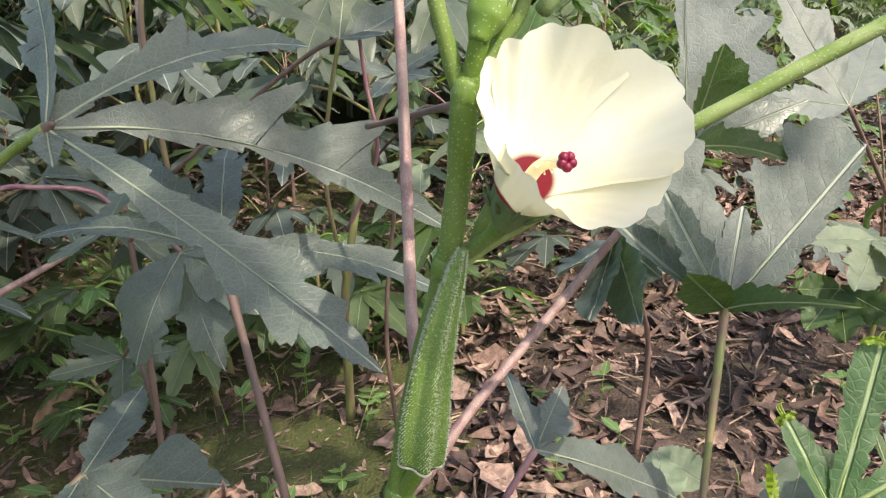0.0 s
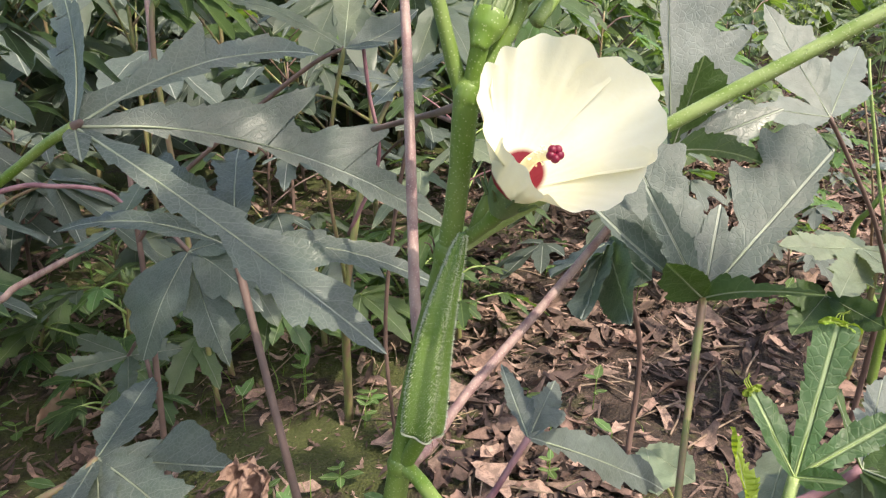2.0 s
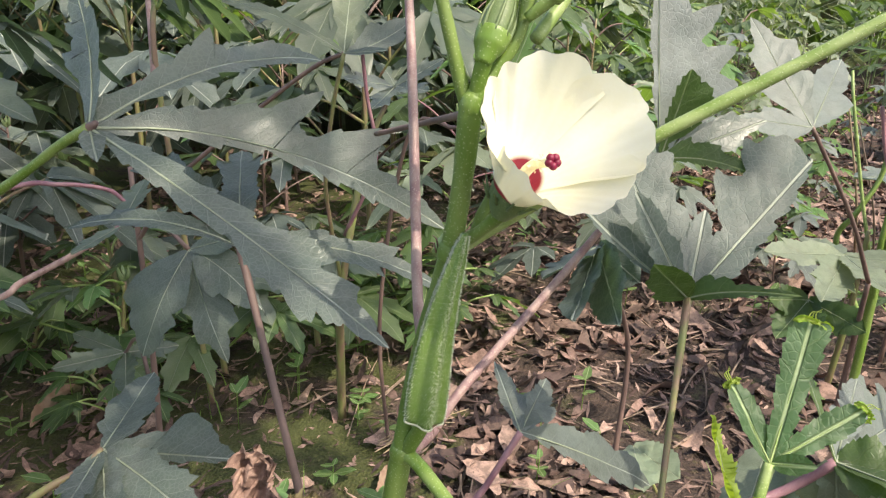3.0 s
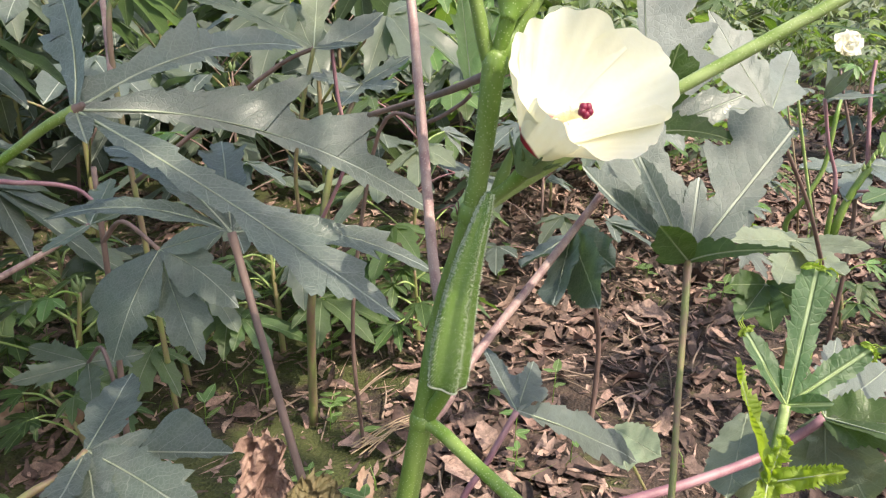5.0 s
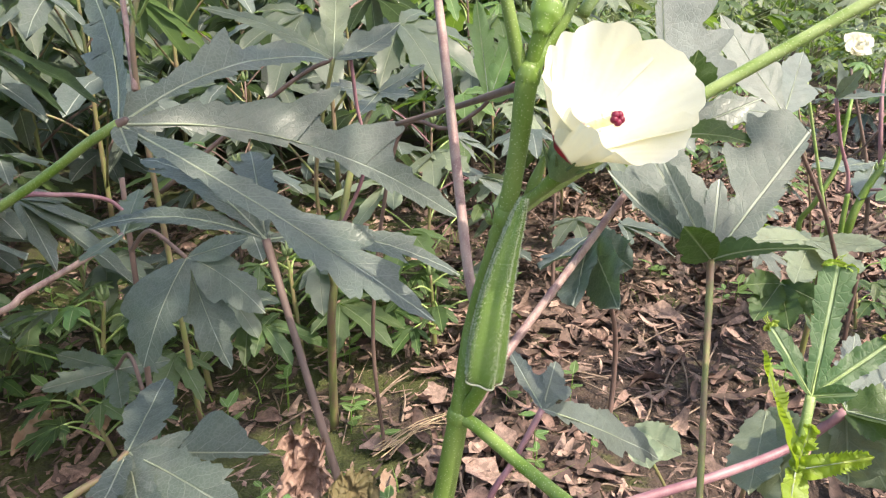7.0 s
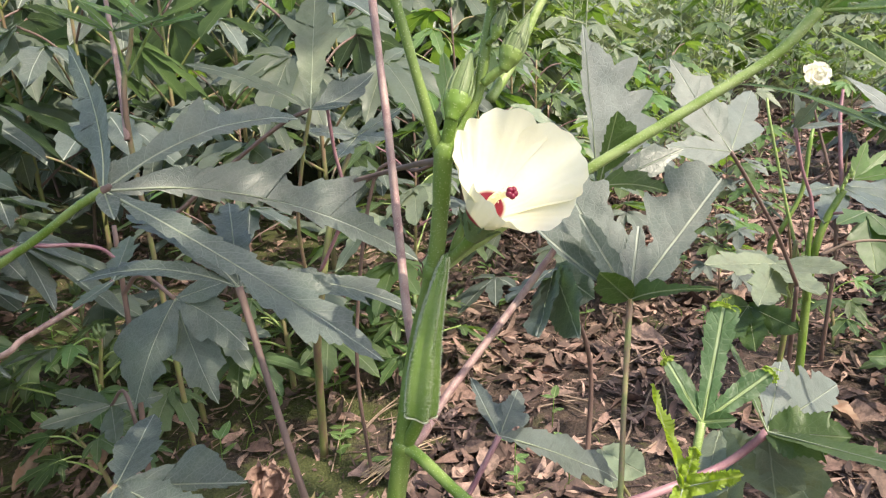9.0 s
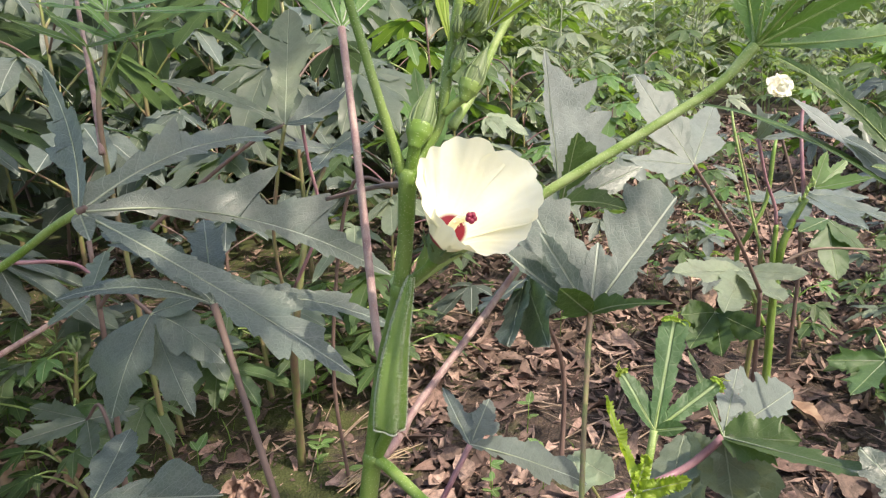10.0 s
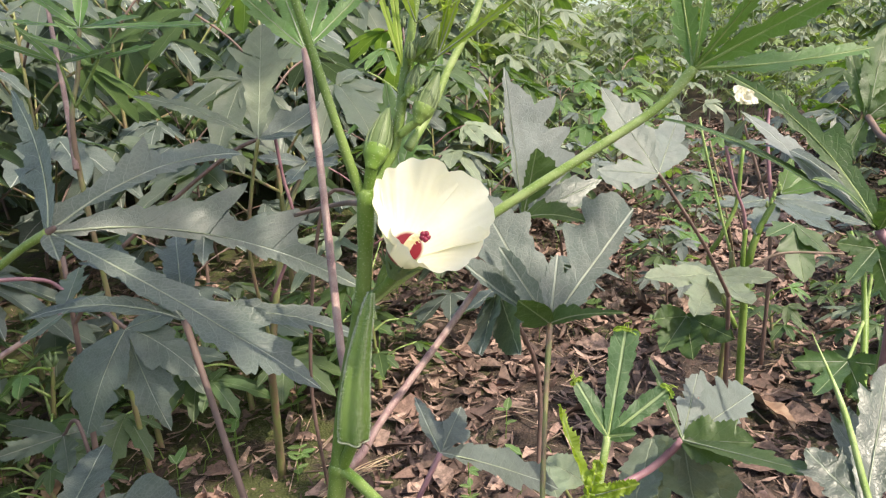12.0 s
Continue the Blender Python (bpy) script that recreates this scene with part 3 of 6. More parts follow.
part("bristles", bristles([(0.141, 0.418, 0.843), (0.151, 0.423, 0.892), (0.162, 0.431, 0.944)], 0.004, 110, 7), HAIR, okra, "short pale bristles")

# side shoots at the flower's node
FLOWER_BASE = (0.134, 0.396, 0.7458)
part("flower_stalk", tube([NODE_MID, (0.116, 0.416, 0.723), (0.126, 0.407, 0.734), FLOWER_BASE], (0.0048, 0.0038, 0.0037, 0.005), 12, 24), STEM, okra)
part("bud_shoot", tube([(0.119, 0.42, 0.723), (0.124, 0.418, 0.738), (0.129, 0.417, 0.754)], (0.0035, 0.0042, 0.0012), 10, 16), STEM, okra)
for q in ([(0.117, 0.418, 0.728), (0.116, 0.418, 0.721)], [(0.103, 0.428, 0.712), (0.099, 0.43, 0.699)]):
    part("leaf_scar", tube([q[0], q[1], NODE_MID], (0.0018, 0.0036, 0.003), 9, 10), STEM, okra)
part("young_pod", tube([(0.098, 0.425, 0.71), (0.101, 0.433, 0.716), (0.105, 0.442, 0.724)], (0.0048, 0.0042, 0.001), 10, 16), STEM_LIGHT, okra)
for a, b in (((0.098, 0.419, 0.715), (0.094, 0.42, 0.724)), ((0.097, 0.417, 0.714), (0.092, 0.418, 0.72))):
    part("withered_stipule", tube([a, (Vector(a) + Vector(b)) / 2 + Vector((0.001, -0.003, 0.003)), b], (0.0006, 0.0005, 0.0002), 5, 10), DRY, okra)

# flower
THROAT = Vector((0.1465, 0.395, 0.774))
RIM = Vector((0.1606, 0.372, 0.794))
RIM_X, RIM_Y = Vector((0.0404, -0.006, -0.006)), Vector((0.0026, 0.029, 0.0335))
RIM_XX, RIM_XY = Vector((0.0032, 0.0023, -0.0029)), Vector((0.0053, 0.0014, 0.0006))
# rim of the petal that folds inward over the throat
FOLD = [Vector(q) for q in ((0.1295, 0.372, 0.787), (0.1435, 0.351, 0.782), (0.153, 0.343, 0.764))]
INWARD = Vector((-0.1, 0.75, -0.66)).normalized()


def petal(k):
    """One broad petal, from the neck inside the calyx over the throat to the scalloped rim of the bowl."""
    neck = Vector(FLOWER_BASE).lerp(THROAT, 0.4)
    rx, ry = RIM_X.normalized(), RIM_Y.normalized()
    bm = bmesh.new()
    nu, nv = 48, 30
    grid = []
    for i in range(nv + 1):
        row = []
        for j in range(nu + 1):
            u, v = 2 * j / nu - 1, i / nv
            a = radians(28 + 72 * k) + u * radians(47) * (0.8 + 0.2 * min(1, 2 * v))
            ring = rx * math.cos(a) + ry * math.sin(a)
            reach = 1.01 - 0.19 * abs(u) ** 4 + 0.022 * math.sin(u * 6 + k * 2.1) + 0.035 * abs(math.sin(u * 5.5 + k * 1.3)) ** 0.6 - 0.02 + 0.008 * math.sin(u * 23 + 2 * k)
            reach += (0.02, 0.0, 0.0, 0.0, 0.0)[k]
            rim = RIM + RIM_X * math.cos(a) + RIM_Y * math.sin(a) + RIM_XX * math.cos(2 * a) + RIM_XY * math.sin(2 * a)
            rim = THROAT + (rim - THROAT) * reach
            if k == 3:
                f = (u + 1) / 2
                rim = FOLD[0] * (1 - f) ** 2 + FOLD[1] * 2 * f * (1 - f) + FOLD[2] * f * f + ring * (reach - 1) * 0.02
            low, mid = neck + ring * 0.006, THROAT + ring * 0.018 + INWARD * 0.006
            if k == 3:
                mid = neck.lerp(THROAT, 0.4) + ring * 0.0185 - INWARD * 0.004
            q = low * (1 - v) ** 2 + mid * 2 * v * (1 - v) + rim * v * v
            wav = 0.0022 * v ** 3 * math.sin(u * 7 + k * 1.3) + 0.0008 * v * noise.noise(Vector((u * 4, v * 5, k))) + 0.00013 * v * math.sin(u * 30 + 2 * math.sin(v * 3 + k))
            q += INWARD * (wav + 0.0011 * u * v * (1.3 - 0.6 * v)) + ring * (0.0008 * v ** 6 * math.sin(u * 12 + k))
            row.append(bm.verts.new(q))
        grid.append(row)
    for i in range(nv):
        for j in range(nu):
            bm.faces.new((grid[i][j], grid[i][j + 1], grid[i + 1][j + 1], grid[i + 1][j]))
    return bm


def build_flower():
    base = Vector(FLOWER_BASE)
    axis = (THROAT - base).normalized()
    flower = part("flower", bell(base, axis), CALYX, okra, "open cream hibiscus-like flower")
    x = axis.cross(Vector((0, 0.4, 1))).normalized()
    y = axis.cross(x)
    rng = random.Random(2)
    for k in range(5):
        part("petal", petal(k), PETAL_THROAT, flower, "thin cream petal with crimson base")
    tip = Vector((0.1562, 0.3595, 0.7832))
    way = (tip - THROAT).normalized()
    sx = way.cross(Vector((0, 0, 1))).normalized()
    sy = way.cross(sx)
    foot = base.lerp(THROAT, 0.6)
    part("staminal_column", tube([foot, THROAT.lerp(tip, 0.25) - Vector((0, 0, 0.001)), tip], (0.0036, 0.0028, 0.0024), 12, 16), COLUMN, flower)
    for k in range(5):
        bm = bmesh.new()
        a = 2 * math.pi * k / 5 + 0.3
        bmesh.ops.create_uvsphere(bm, u_segments=12, v_segments=10, radius=0.0022)
        bmesh.ops.translate(bm, verts=bm.verts, vec=tip + way * 0.0012 + (sx * math.cos(a) + sy * math.sin(a)) * 0.0021)
        part("stigma_lobe", bm, CRIMSON, flower, "round crimson velvety stigma")
    for k in range(16):
        a, d = rng.uniform(0, 6.28), rng.uniform(0.35, 0.85)
        q = THROAT.lerp(tip, d) + (sx * math.cos(a) + sy * math.sin(a)) * 0.0026
        w = (sx * math.cos(a) + sy * math.sin(a)) * 0.002 + way * 0.0006
        bm = tube([q, q + w], (0.00025, 0.00025), 5, 2)
        bmesh.ops.create_icosphere(bm, subdivisions=1, radius=0.0006, matrix=Matrix.Translation(q + w))
        part("anther", bm, COLUMN, flower)
    for k in range(9):
        a = 2 * math.pi * k / 9 + 0.2
        w = x * math.cos(a) + y * math.sin(a)
        q = base + w * 0.0105 + axis * 0.006
        part("bract", tube([q, q + w * 0.004 + axis * 0.004, q + w * 0.008 + axis * rng.uniform(0.003, 0.01)], (0.0011, 0.0009, 0.0002), 6, 10), CALYX, flower, "narrow green bract")


def bell(base, axis):
    return tube([base - axis * 0.003, base + axis * 0.002, base + axis * 0.008, base + axis * 0.014, base + axis * 0.0185], (0.0045, 0.0082, 0.0112, 0.0125, 0.012), 24, 24, ends=False)


def petal_material():
    """Cream petal; the crimson eye follows the distance from the flower's base."""
    m = PETAL
    t = m.node_tree
    bsdf = t.nodes["Principled BSDF"]
    lit = [n for n in t.nodes if n.bl_idname == "ShaderNodeBsdfTranslucent"][0]
    spot = t.nodes.new("ShaderNodeVectorMath")
    spot.operation = "DISTANCE"
    co = [n for n in t.nodes if n.bl_idname == "ShaderNodeTexCoord"][0]
    t.links.new(co.outputs["Object"], spot.inputs[0])
    spot.inputs[1].default_value = Vector(FLOWER_BASE).lerp(THROAT, 0.76) - ORIGIN[okra.name]
    rng = t.nodes.new("ShaderNodeMapRange")
    rng.inputs[1].default_value, rng.inputs[2].default_value = 0.0115, 0.0138
    rng.inputs[3].default_value, rng.inputs[4].default_value = 1.0, 0.0
    # the red shows through at the outside of the petals above the calyx
    neck = t.nodes.new("ShaderNodeVectorMath")
    neck.operation = "DISTANCE"
    t.links.new(co.outputs["Object"], neck.inputs[0])
    neck.inputs[1].default_value = Vector(FLOWER_BASE).lerp(THROAT, 0.5) + Vector((-0.007, -0.002, -0.001)) - ORIGIN[okra.name]
    near = t.nodes.new("ShaderNodeMath")
    near.operation = "MINIMUM"
    t.links.new(spot.outputs["Value"], near.inputs[0])
    t.links.new(neck.outputs["Value"], near.inputs[1])
    t.links.new(near.outputs[0], rng.inputs[0])
    for sh, slot, red in ((bsdf, "Base Color", (0.2, 0.006, 0.022, 1)), (lit, "Color", (0.25, 0.006, 0.025, 1))):
        mix = t.nodes.new("ShaderNodeMix")
        mix.data_type = "RGBA"
        old = sh.inputs[slot].links
        if old:
            t.links.new(old[0].from_socket, mix.inputs[6])
        else:
            mix.inputs[6].default_value = sh.inputs[slot].default_value
        mix.inputs[7].default_value = red
        t.links.new(rng.outputs[0], mix.inputs[0])
        t.links.new(mix.outputs[2], sh.inputs[slot])
    return m


PETAL_THROAT = petal_material()
build_flower()


# buds
def bud(foot, low, high, r, stalk=0.004):
    low, high = Vector(low), Vector(high)
    d = (high - low).normalized()
    L = (high - low).length
    part("bud_stalk", tube([foot, low], (stalk, stalk * 1.2), 10, 8), STEM, okra)
    cup = part("bud", tube([low + d * L * 0.2, low + d * L * 0.3, low + d * L * 0.5, low + d * L * 0.75, high], (r * 0.9, r * 0.98, r * 0.95, r * 0.6, r * 0.08), 14, 26), CALYX, okra, "pointed green flower bud")
    x = d.orthogonal().normalized()
    y = d.cross(x)
    part("bud_collar", tube([low - d * L * 0.12, low, low + d * L * 0.1, low + d * L * 0.22, low + d * L * 0.27, low + d * L * 0.25], (r * 0.45, r * 0.7, r * 0.98, r * 1.1, r * 1.08, r * 0.85), 16, 20), STEM, cup)
    for k in range(8):
        a = 2 * math.pi * k / 8
        w = x * math.cos(a) + y * math.sin(a)
        part("bract", tube([low + d * L * 0.22 + w * r * 0.98, low + d * L * 0.45 + w * r * 1.0, low + d * L * (0.72 + 0.08 * (k % 3)) + w * r * 0.66], (0.0012, 0.001, 0.0002), 5, 10), CALYX, cup)


bud(NODE_TOP, (0.123, 0.404, 0.83), (0.138, 0.425, 0.87), 0.0088)
bud((0.144, 0.411, 0.848), (0.159, 0.406, 0.86), (0.176, 0.416, 0.892), 0.0072, 0.003)
bud((0.148, 0.415, 0.874), (0.152, 0.411, 0.878), (0.162, 0.419, 0.9), 0.0042, 0.002)
for i, (dx, dz) in enumerate(((0.001, 0.0139), (0.0058, 0.0175), (0.0102, 0.0115), (0.0126, 0.0158), (0.0044, 0.0079), (0.0153, 0.0091), (0.0085, 0.0216), (0.0, 0.0055))):
    lo = Vector((0.155 + 0.0022 * i, 0.411 + 0.003 * (i % 3), 0.9 + 0.002 * (i % 4)))
    hi = lo + Vector((dx, -0.004 + 0.003 * (i % 3), dz))
    bud((lo + Vector((0.155, 0.418, 0.904))) / 2, lo, hi, 0.003 + 0.0006 * (i % 3), 0.0014)
TOPN = (0.161, 0.421, 0.927)
for tipp, wid, matl in (((0.134, 0.416, 0.958), 0.0035, LEAF_LIME), ((0.144, 0.429, 0.971), 0.0045, LEAF_LIME)):
    leaf(okra, (0.149, 0.411, 0.897), [dict(tip=tipp, width=wid, up=(0.4, -0.9, 0.2), teeth=3, base=0.3)], matl, "tender lime-green top leaf", rib=False)
leaf(okra, (0.174, 0.398, 0.903), [dict(tip=(0.224, 0.362, 0.936), width=0.0042, up=(0, -0.9, 0.4), teeth=7, base=0.5), dict(tip=(0.196, 0.381, 0.958), width=0.0035, up=(0.4, -0.9, 0.2), teeth=4, base=0.4), dict(tip=(0.185, 0.389, 0.949), width=0.0035, up=(0.4, -0.9, 0.2), teeth=5, base=0.4)], LEAF_LIME, "tender lime-green top leaf")
leaf(okra, TOPN, [dict(tip=(0.193, 0.365, 0.939), width=0.0055, up=(0, -0.6, 0.8), teeth=5, base=0.4), dict(tip=(0.148, 0.406, 0.964), width=0.006, up=(0, -0.8, 0.5), teeth=4)], LEAF_LIME, "tender lime-green top leaf")
part("petiole", tube([(0.15, 0.423, 0.837), (0.171, 0.445, 0.865), (0.186, 0.457, 0.893), (0.21, 0.471, 0.933), (0.228, 0.487, 0.977)], (0.0042, 0.0036, 0.0033, 0.0032, 0.003), 10, 30), STEM_LIGHT, okra)
part("petiole", tube([(0.113, 0.43, 0.795), (0.085, 0.559, 0.771), (0.027, 0.638, 0.746)], (0.003, 0.0026, 0.0024), 8, 18), STEM_BROWN, okra)

# ---- leaf over the litter, reaching in from its own plant ----
def okra_neighbour(place, label, group="okra plants close by"):
    return thing("okra_plant", place, label, "plant", group)


pa = okra_neighbour((-0.5, 0.64, 0), "okra plant with large dusty grey-green deeply cut leaf")
part("stem", tube([(-0.5, 0.64, -0.02), (-0.5, 0.64, 0.4), (-0.49, 0.65, 0.8)], (0.011, 0.009, 0.007), 12, 20), STEM, pa)
HA = (-0.203, 0.575, 0.757)
part("petiole", tube([(-0.495, 0.64, 0.6), (-0.4, 0.605, 0.645), (-0.29, 0.585, 0.705), (-0.232, 0.577, 0.742), HA], (0.0056, 0.0046, 0.0042, 0.004, 0.005), 12, 36), STEM, pa)
part("petiole_joint", tube([(-0.216, 0.576, 0.75), HA, (-0.195, 0.573, 0.762)], (0.004, 0.0046, 0.0022), 10, 10), STEM_BROWN, pa, "reddish-brown joint of petiole and blade")
leaf(pa, HA, [
    dict(tip=(0.06, 0.47, 0.619), up=(0.3, -0.48, 0.82), bow=(0, 0, 0.006), fold=0.06, ruffle=0.09,
         left=((0.1, 0.03), (0.36, 0.04), (0.56, 0.063), (0.62, 0.09), (0.75, 0.126), (0.755, 0.1), (0.73, 0.06), (0.855, 0.07), (0.87, 0.045), (0.95, 0.016)),
         right=((0.08, 0.015), (0.29, 0.03), (0.53, 0.03), (0.6, 0.054), (0.66, 0.086), (0.68, 0.066), (0.73, 0.074), (0.84, 0.094), (0.82, 0.052), (0.89, 0.053), (0.885, 0.03), (0.945, 0.027))),
    dict(tip=(0.088, 0.705, 0.635), up=(0.3, -0.8, 0.5), bow=(0, 0, 0.031), fold=0.05, ruffle=0.09,
         left=((0.07, 0.02), (0.22, 0.06), (0.25, 0.074), (0.27, 0.055), (0.44, 0.113), (0.49, 0.15), (0.555, 0.2), (0.54, 0.144), (0.51, 0.095), (0.52, 0.063), (0.57, 0.068), (0.66, 0.132), (0.755, 0.172), (0.73, 0.11), (0.75, 0.052), (0.84, 0.043), (0.92, 0.035)),
         right=((0.15, 0.008), (0.45, 0.014), (0.58, 0.022), (0.72, 0.034), (0.85, 0.03))),
    dict(tip=(-0.055, 0.786, 0.799), up=(0.4, -0.7, 0.6), bow=(0, 0, 0.022), fold=0.04, ruffle=0.09,
         left=((0.08, 0.07), (0.2, 0.045), (0.35, 0.068), (0.45, 0.107), (0.55, 0.145), (0.53, 0.087), (0.57, 0.061), (0.66, 0.07), (0.79, 0.071), (0.88, 0.036)),
         right=((0.16, 0.012), (0.34, 0.03), (0.48, 0.034), (0.66, 0.026), (0.78, 0.026))),
    dict(tip=(-0.27, 0.688, 0.893), up=(-0.35, -0.92, 0.1), bow=(0.011, 0, 0), fold=0.08,
         right=((0.17, 0.06), (0.34, 0.06), (0.52, 0.1), (0.64, 0.09), (0.65, 0.03), (0.83, 0.035), (0.92, 0.03)),
         left=((0.14, 0.05), (0.33, 0.1), (0.56, 0.2), (0.46, 0.12), (0.58, 0.1), (0.71, 0.14), (0.66, 0.09), (0.82, 0.065), (0.86, 0.068), (0.95, 0.02))),
    dict(tip=(-0.183, 0.545, 0.735), up=(0.5, -0.8, 0.3), fold=0.3, left=((0.3, 0.25), (0.6, 0.2)), right=((0.3, 0.22), (0.7, 0.18))),
], LEAF_GREY, "large dusty grey-green leaf with long toothed lobes", n=90)

# leaf beneath it on a brown petiole
HB = (-0.1, 0.613, 0.642)
pb = okra_neighbour((0.03, 0.43, 0), "okra leaf stalk with grey leaf and brown petiole")
part("petiole", tube([(0.04, 0.44, -0.02), (0.01, 0.475, 0.25), (-0.025, 0.515, 0.41), (-0.046, 0.542, 0.477), (-0.08, 0.587, 0.58), HB], (0.005, 0.0046, 0.0043, 0.0038, 0.0037, 0.0042), 12, 36), STEM_BROWN, pb)
leaf(pb, HB, [
    dict(tip=(-0.272, 0.62, 0.652), width=0.022, up=(0, -0.25, 0.96), bow=(0, 0, 0.018), teeth=3, base=0.25),
    dict(tip=(-0.256, 0.725, 0.7), width=0.03, up=(0, -0.3, 0.95), bow=(0, 0, 0.02), teeth=3, deep=0.55),
    dict(tip=(-0.156, 0.794, 0.696), width=0.03, up=(0, -0.35, 0.93), bow=(0, 0, 0.015), teeth=3, deep=0.55),
    dict(tip=(0.087, 0.671, 0.58), width=0.03, up=(0, -0.35, 0.93), bow=(0, 0, 0.02), teeth=3, deep=0.55),
], LEAF_GREY, "dusty grey-green leaf with cut lobes")

# withered leaf hanging on it
def crumpled(parent, centre, w, h, mat, seed):
    bm = bmesh.new()
    n = 44
    grid = []
    for i in range(n + 1):
        row = []
        for j in range(n + 1):
            u, v = 2 * j / n - 1, 2 * i / n - 1
            edge = 1 + 0.12 * math.sin(5 * math.atan2(v, u) + seed) + 0.07 * math.sin(17 * math.atan2(v, u)) + 0.05 * math.sin(41 * math.atan2(v, u) + seed)
            rr = max(abs(u), abs(v)) / max(1e-6, math.hypot(u, v))
            p = Vector((u * rr * w * edge, 0, v * rr * h * edge))
            q = p * 38 + Vector((seed, seed, 0))
            p.y = 0.02 * noise.noise(q) + 0.024 * abs(noise.noise(q * 1.7)) + 0.012 * abs(noise.noise(q * 4.3)) + 0.005 * abs(noise.noise(q * 9)) - 0.9 * abs(u) * w
            p += 0.005 * noise.noise_vector(q * 1.9) + 0.003 * noise.noise_vector(q * 6)
            row.append(bm.verts.new(Vector(centre) + p))
        grid.append(row)
    for i in range(n):
        for j in range(n):
            bm.faces.new((grid[i][j], grid[i][j + 1], grid[i + 1][j + 1], grid[i + 1][j]))
    return part("withered_leaf", bm, mat, parent, "crumpled dry brown leaf")


crumpled(pb, (-0.045, 0.456, 0.498), 0.021, 0.031, DRY, 3.0)
crumpled(pb, (-0.008, 0.44, 0.486), 0.02, 0.018, plain_material("dry_leaf_olive", (0.1, 0.085, 0.035), (0.17, 0.12, 0.06), 35, 0.7, 0.7, vary=0.1), 8.0)

# ---- plant with the upright leaf beyond the flower ----
HR = (0.277, 0.496, 0.655)
pr = okra_neighbour((0.19, 0.33, 0), "okra plant with upright leaf on slender green-red petiole")
part("petiole", tube([(0.19, 0.33, -0.02), (0.215, 0.345, 0.25), (0.238, 0.378, 0.46), (0.26, 0.445, 0.585), HR], (0.004, 0.0033, 0.0026, 0.0023, 0.0031), 12, 36), STEM_TWO, pr)
leaf(pr, HR, [
    dict(tip=(0.384, 0.572, 0.745), up=(-0.25, -0.75, 0.55), fold=0.06,
         left=((0.15, 0.05), (0.4, 0.1), (0.52, 0.215), (0.655, 0.32), (0.65, 0.26), (0.7, 0.187), (0.74, 0.206), (0.88, 0.315), (0.91, 0.25), (1.03, 0.185), (1.04, 0.13), (1.0, 0.04)),
         right=((0.2, 0.085), (0.37, 0.09), (0.41, 0.074), (0.55, 0.085), (0.59, 0.06), (0.75, 0.064), (0.78, 0.046), (0.91, 0.025))),
    dict(tip=(0.222, 0.585, 0.768), up=(0.1, -0.85, 0.5), fold=0.06,
         right=((0.15, 0.07), (0.28, 0.16), (0.42, 0.2), (0.46, 0.16), (0.6, 0.18), (0.72, 0.26), (0.76, 0.16), (0.9, 0.12)),
         left=((0.2, 0.08), (0.4, 0.12), (0.6, 0.2), (0.64, 0.13), (0.8, 0.15), (0.84, 0.07))),
    dict(tip=(0.296, 0.541, 0.71), up=(0, -0.9, 0.4), fold=0.1, left=((0.3, 0.16), (0.6, 0.19), (0.64, 0.13), (0.85, 0.11)), right=((0.3, 0.16), (0.7, 0.2), (0.74, 0.1), (0.9, 0.08))),
    dict(tip=(0.228, 0.487, 0.737), up=(0.3, -0.85, 0.4), fold=0.15, left=((0.2, 0.05), (0.55, 0.14), (0.58, 0.1), (0.8, 0.1)), right=((0.2, 0.06), (0.5, 0.13), (0.54, 0.09), (0.8, 0.1))),
    dict(tip=(0.19, 0.495, 0.728), up=(0.45, -0.75, 0.5), fold=0.15, bow=(0, 0, -0.004), left=((0.3, 0.02), (0.6, 0.035), (0.85, 0.03)), right=((0.2, 0.06), (0.45, 0.2), (0.6, 0.24), (0.62, 0.15), (0.85, 0.11))),
], LEAF_BLUE, "upright blue-green leaf with cut lobes", n=70)
# undersides in shadow: the shade is put into a darker green
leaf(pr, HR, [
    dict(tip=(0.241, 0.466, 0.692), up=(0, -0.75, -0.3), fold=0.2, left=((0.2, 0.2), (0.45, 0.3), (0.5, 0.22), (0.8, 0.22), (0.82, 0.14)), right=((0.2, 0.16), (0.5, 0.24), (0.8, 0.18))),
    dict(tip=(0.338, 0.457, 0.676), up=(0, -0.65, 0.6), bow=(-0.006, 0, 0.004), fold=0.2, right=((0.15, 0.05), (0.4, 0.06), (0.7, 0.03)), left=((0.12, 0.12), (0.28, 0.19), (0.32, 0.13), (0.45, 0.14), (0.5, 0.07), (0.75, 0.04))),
], LEAF_DEEP, "lower lobes bent forward, coloured dark as shaded", n=60)

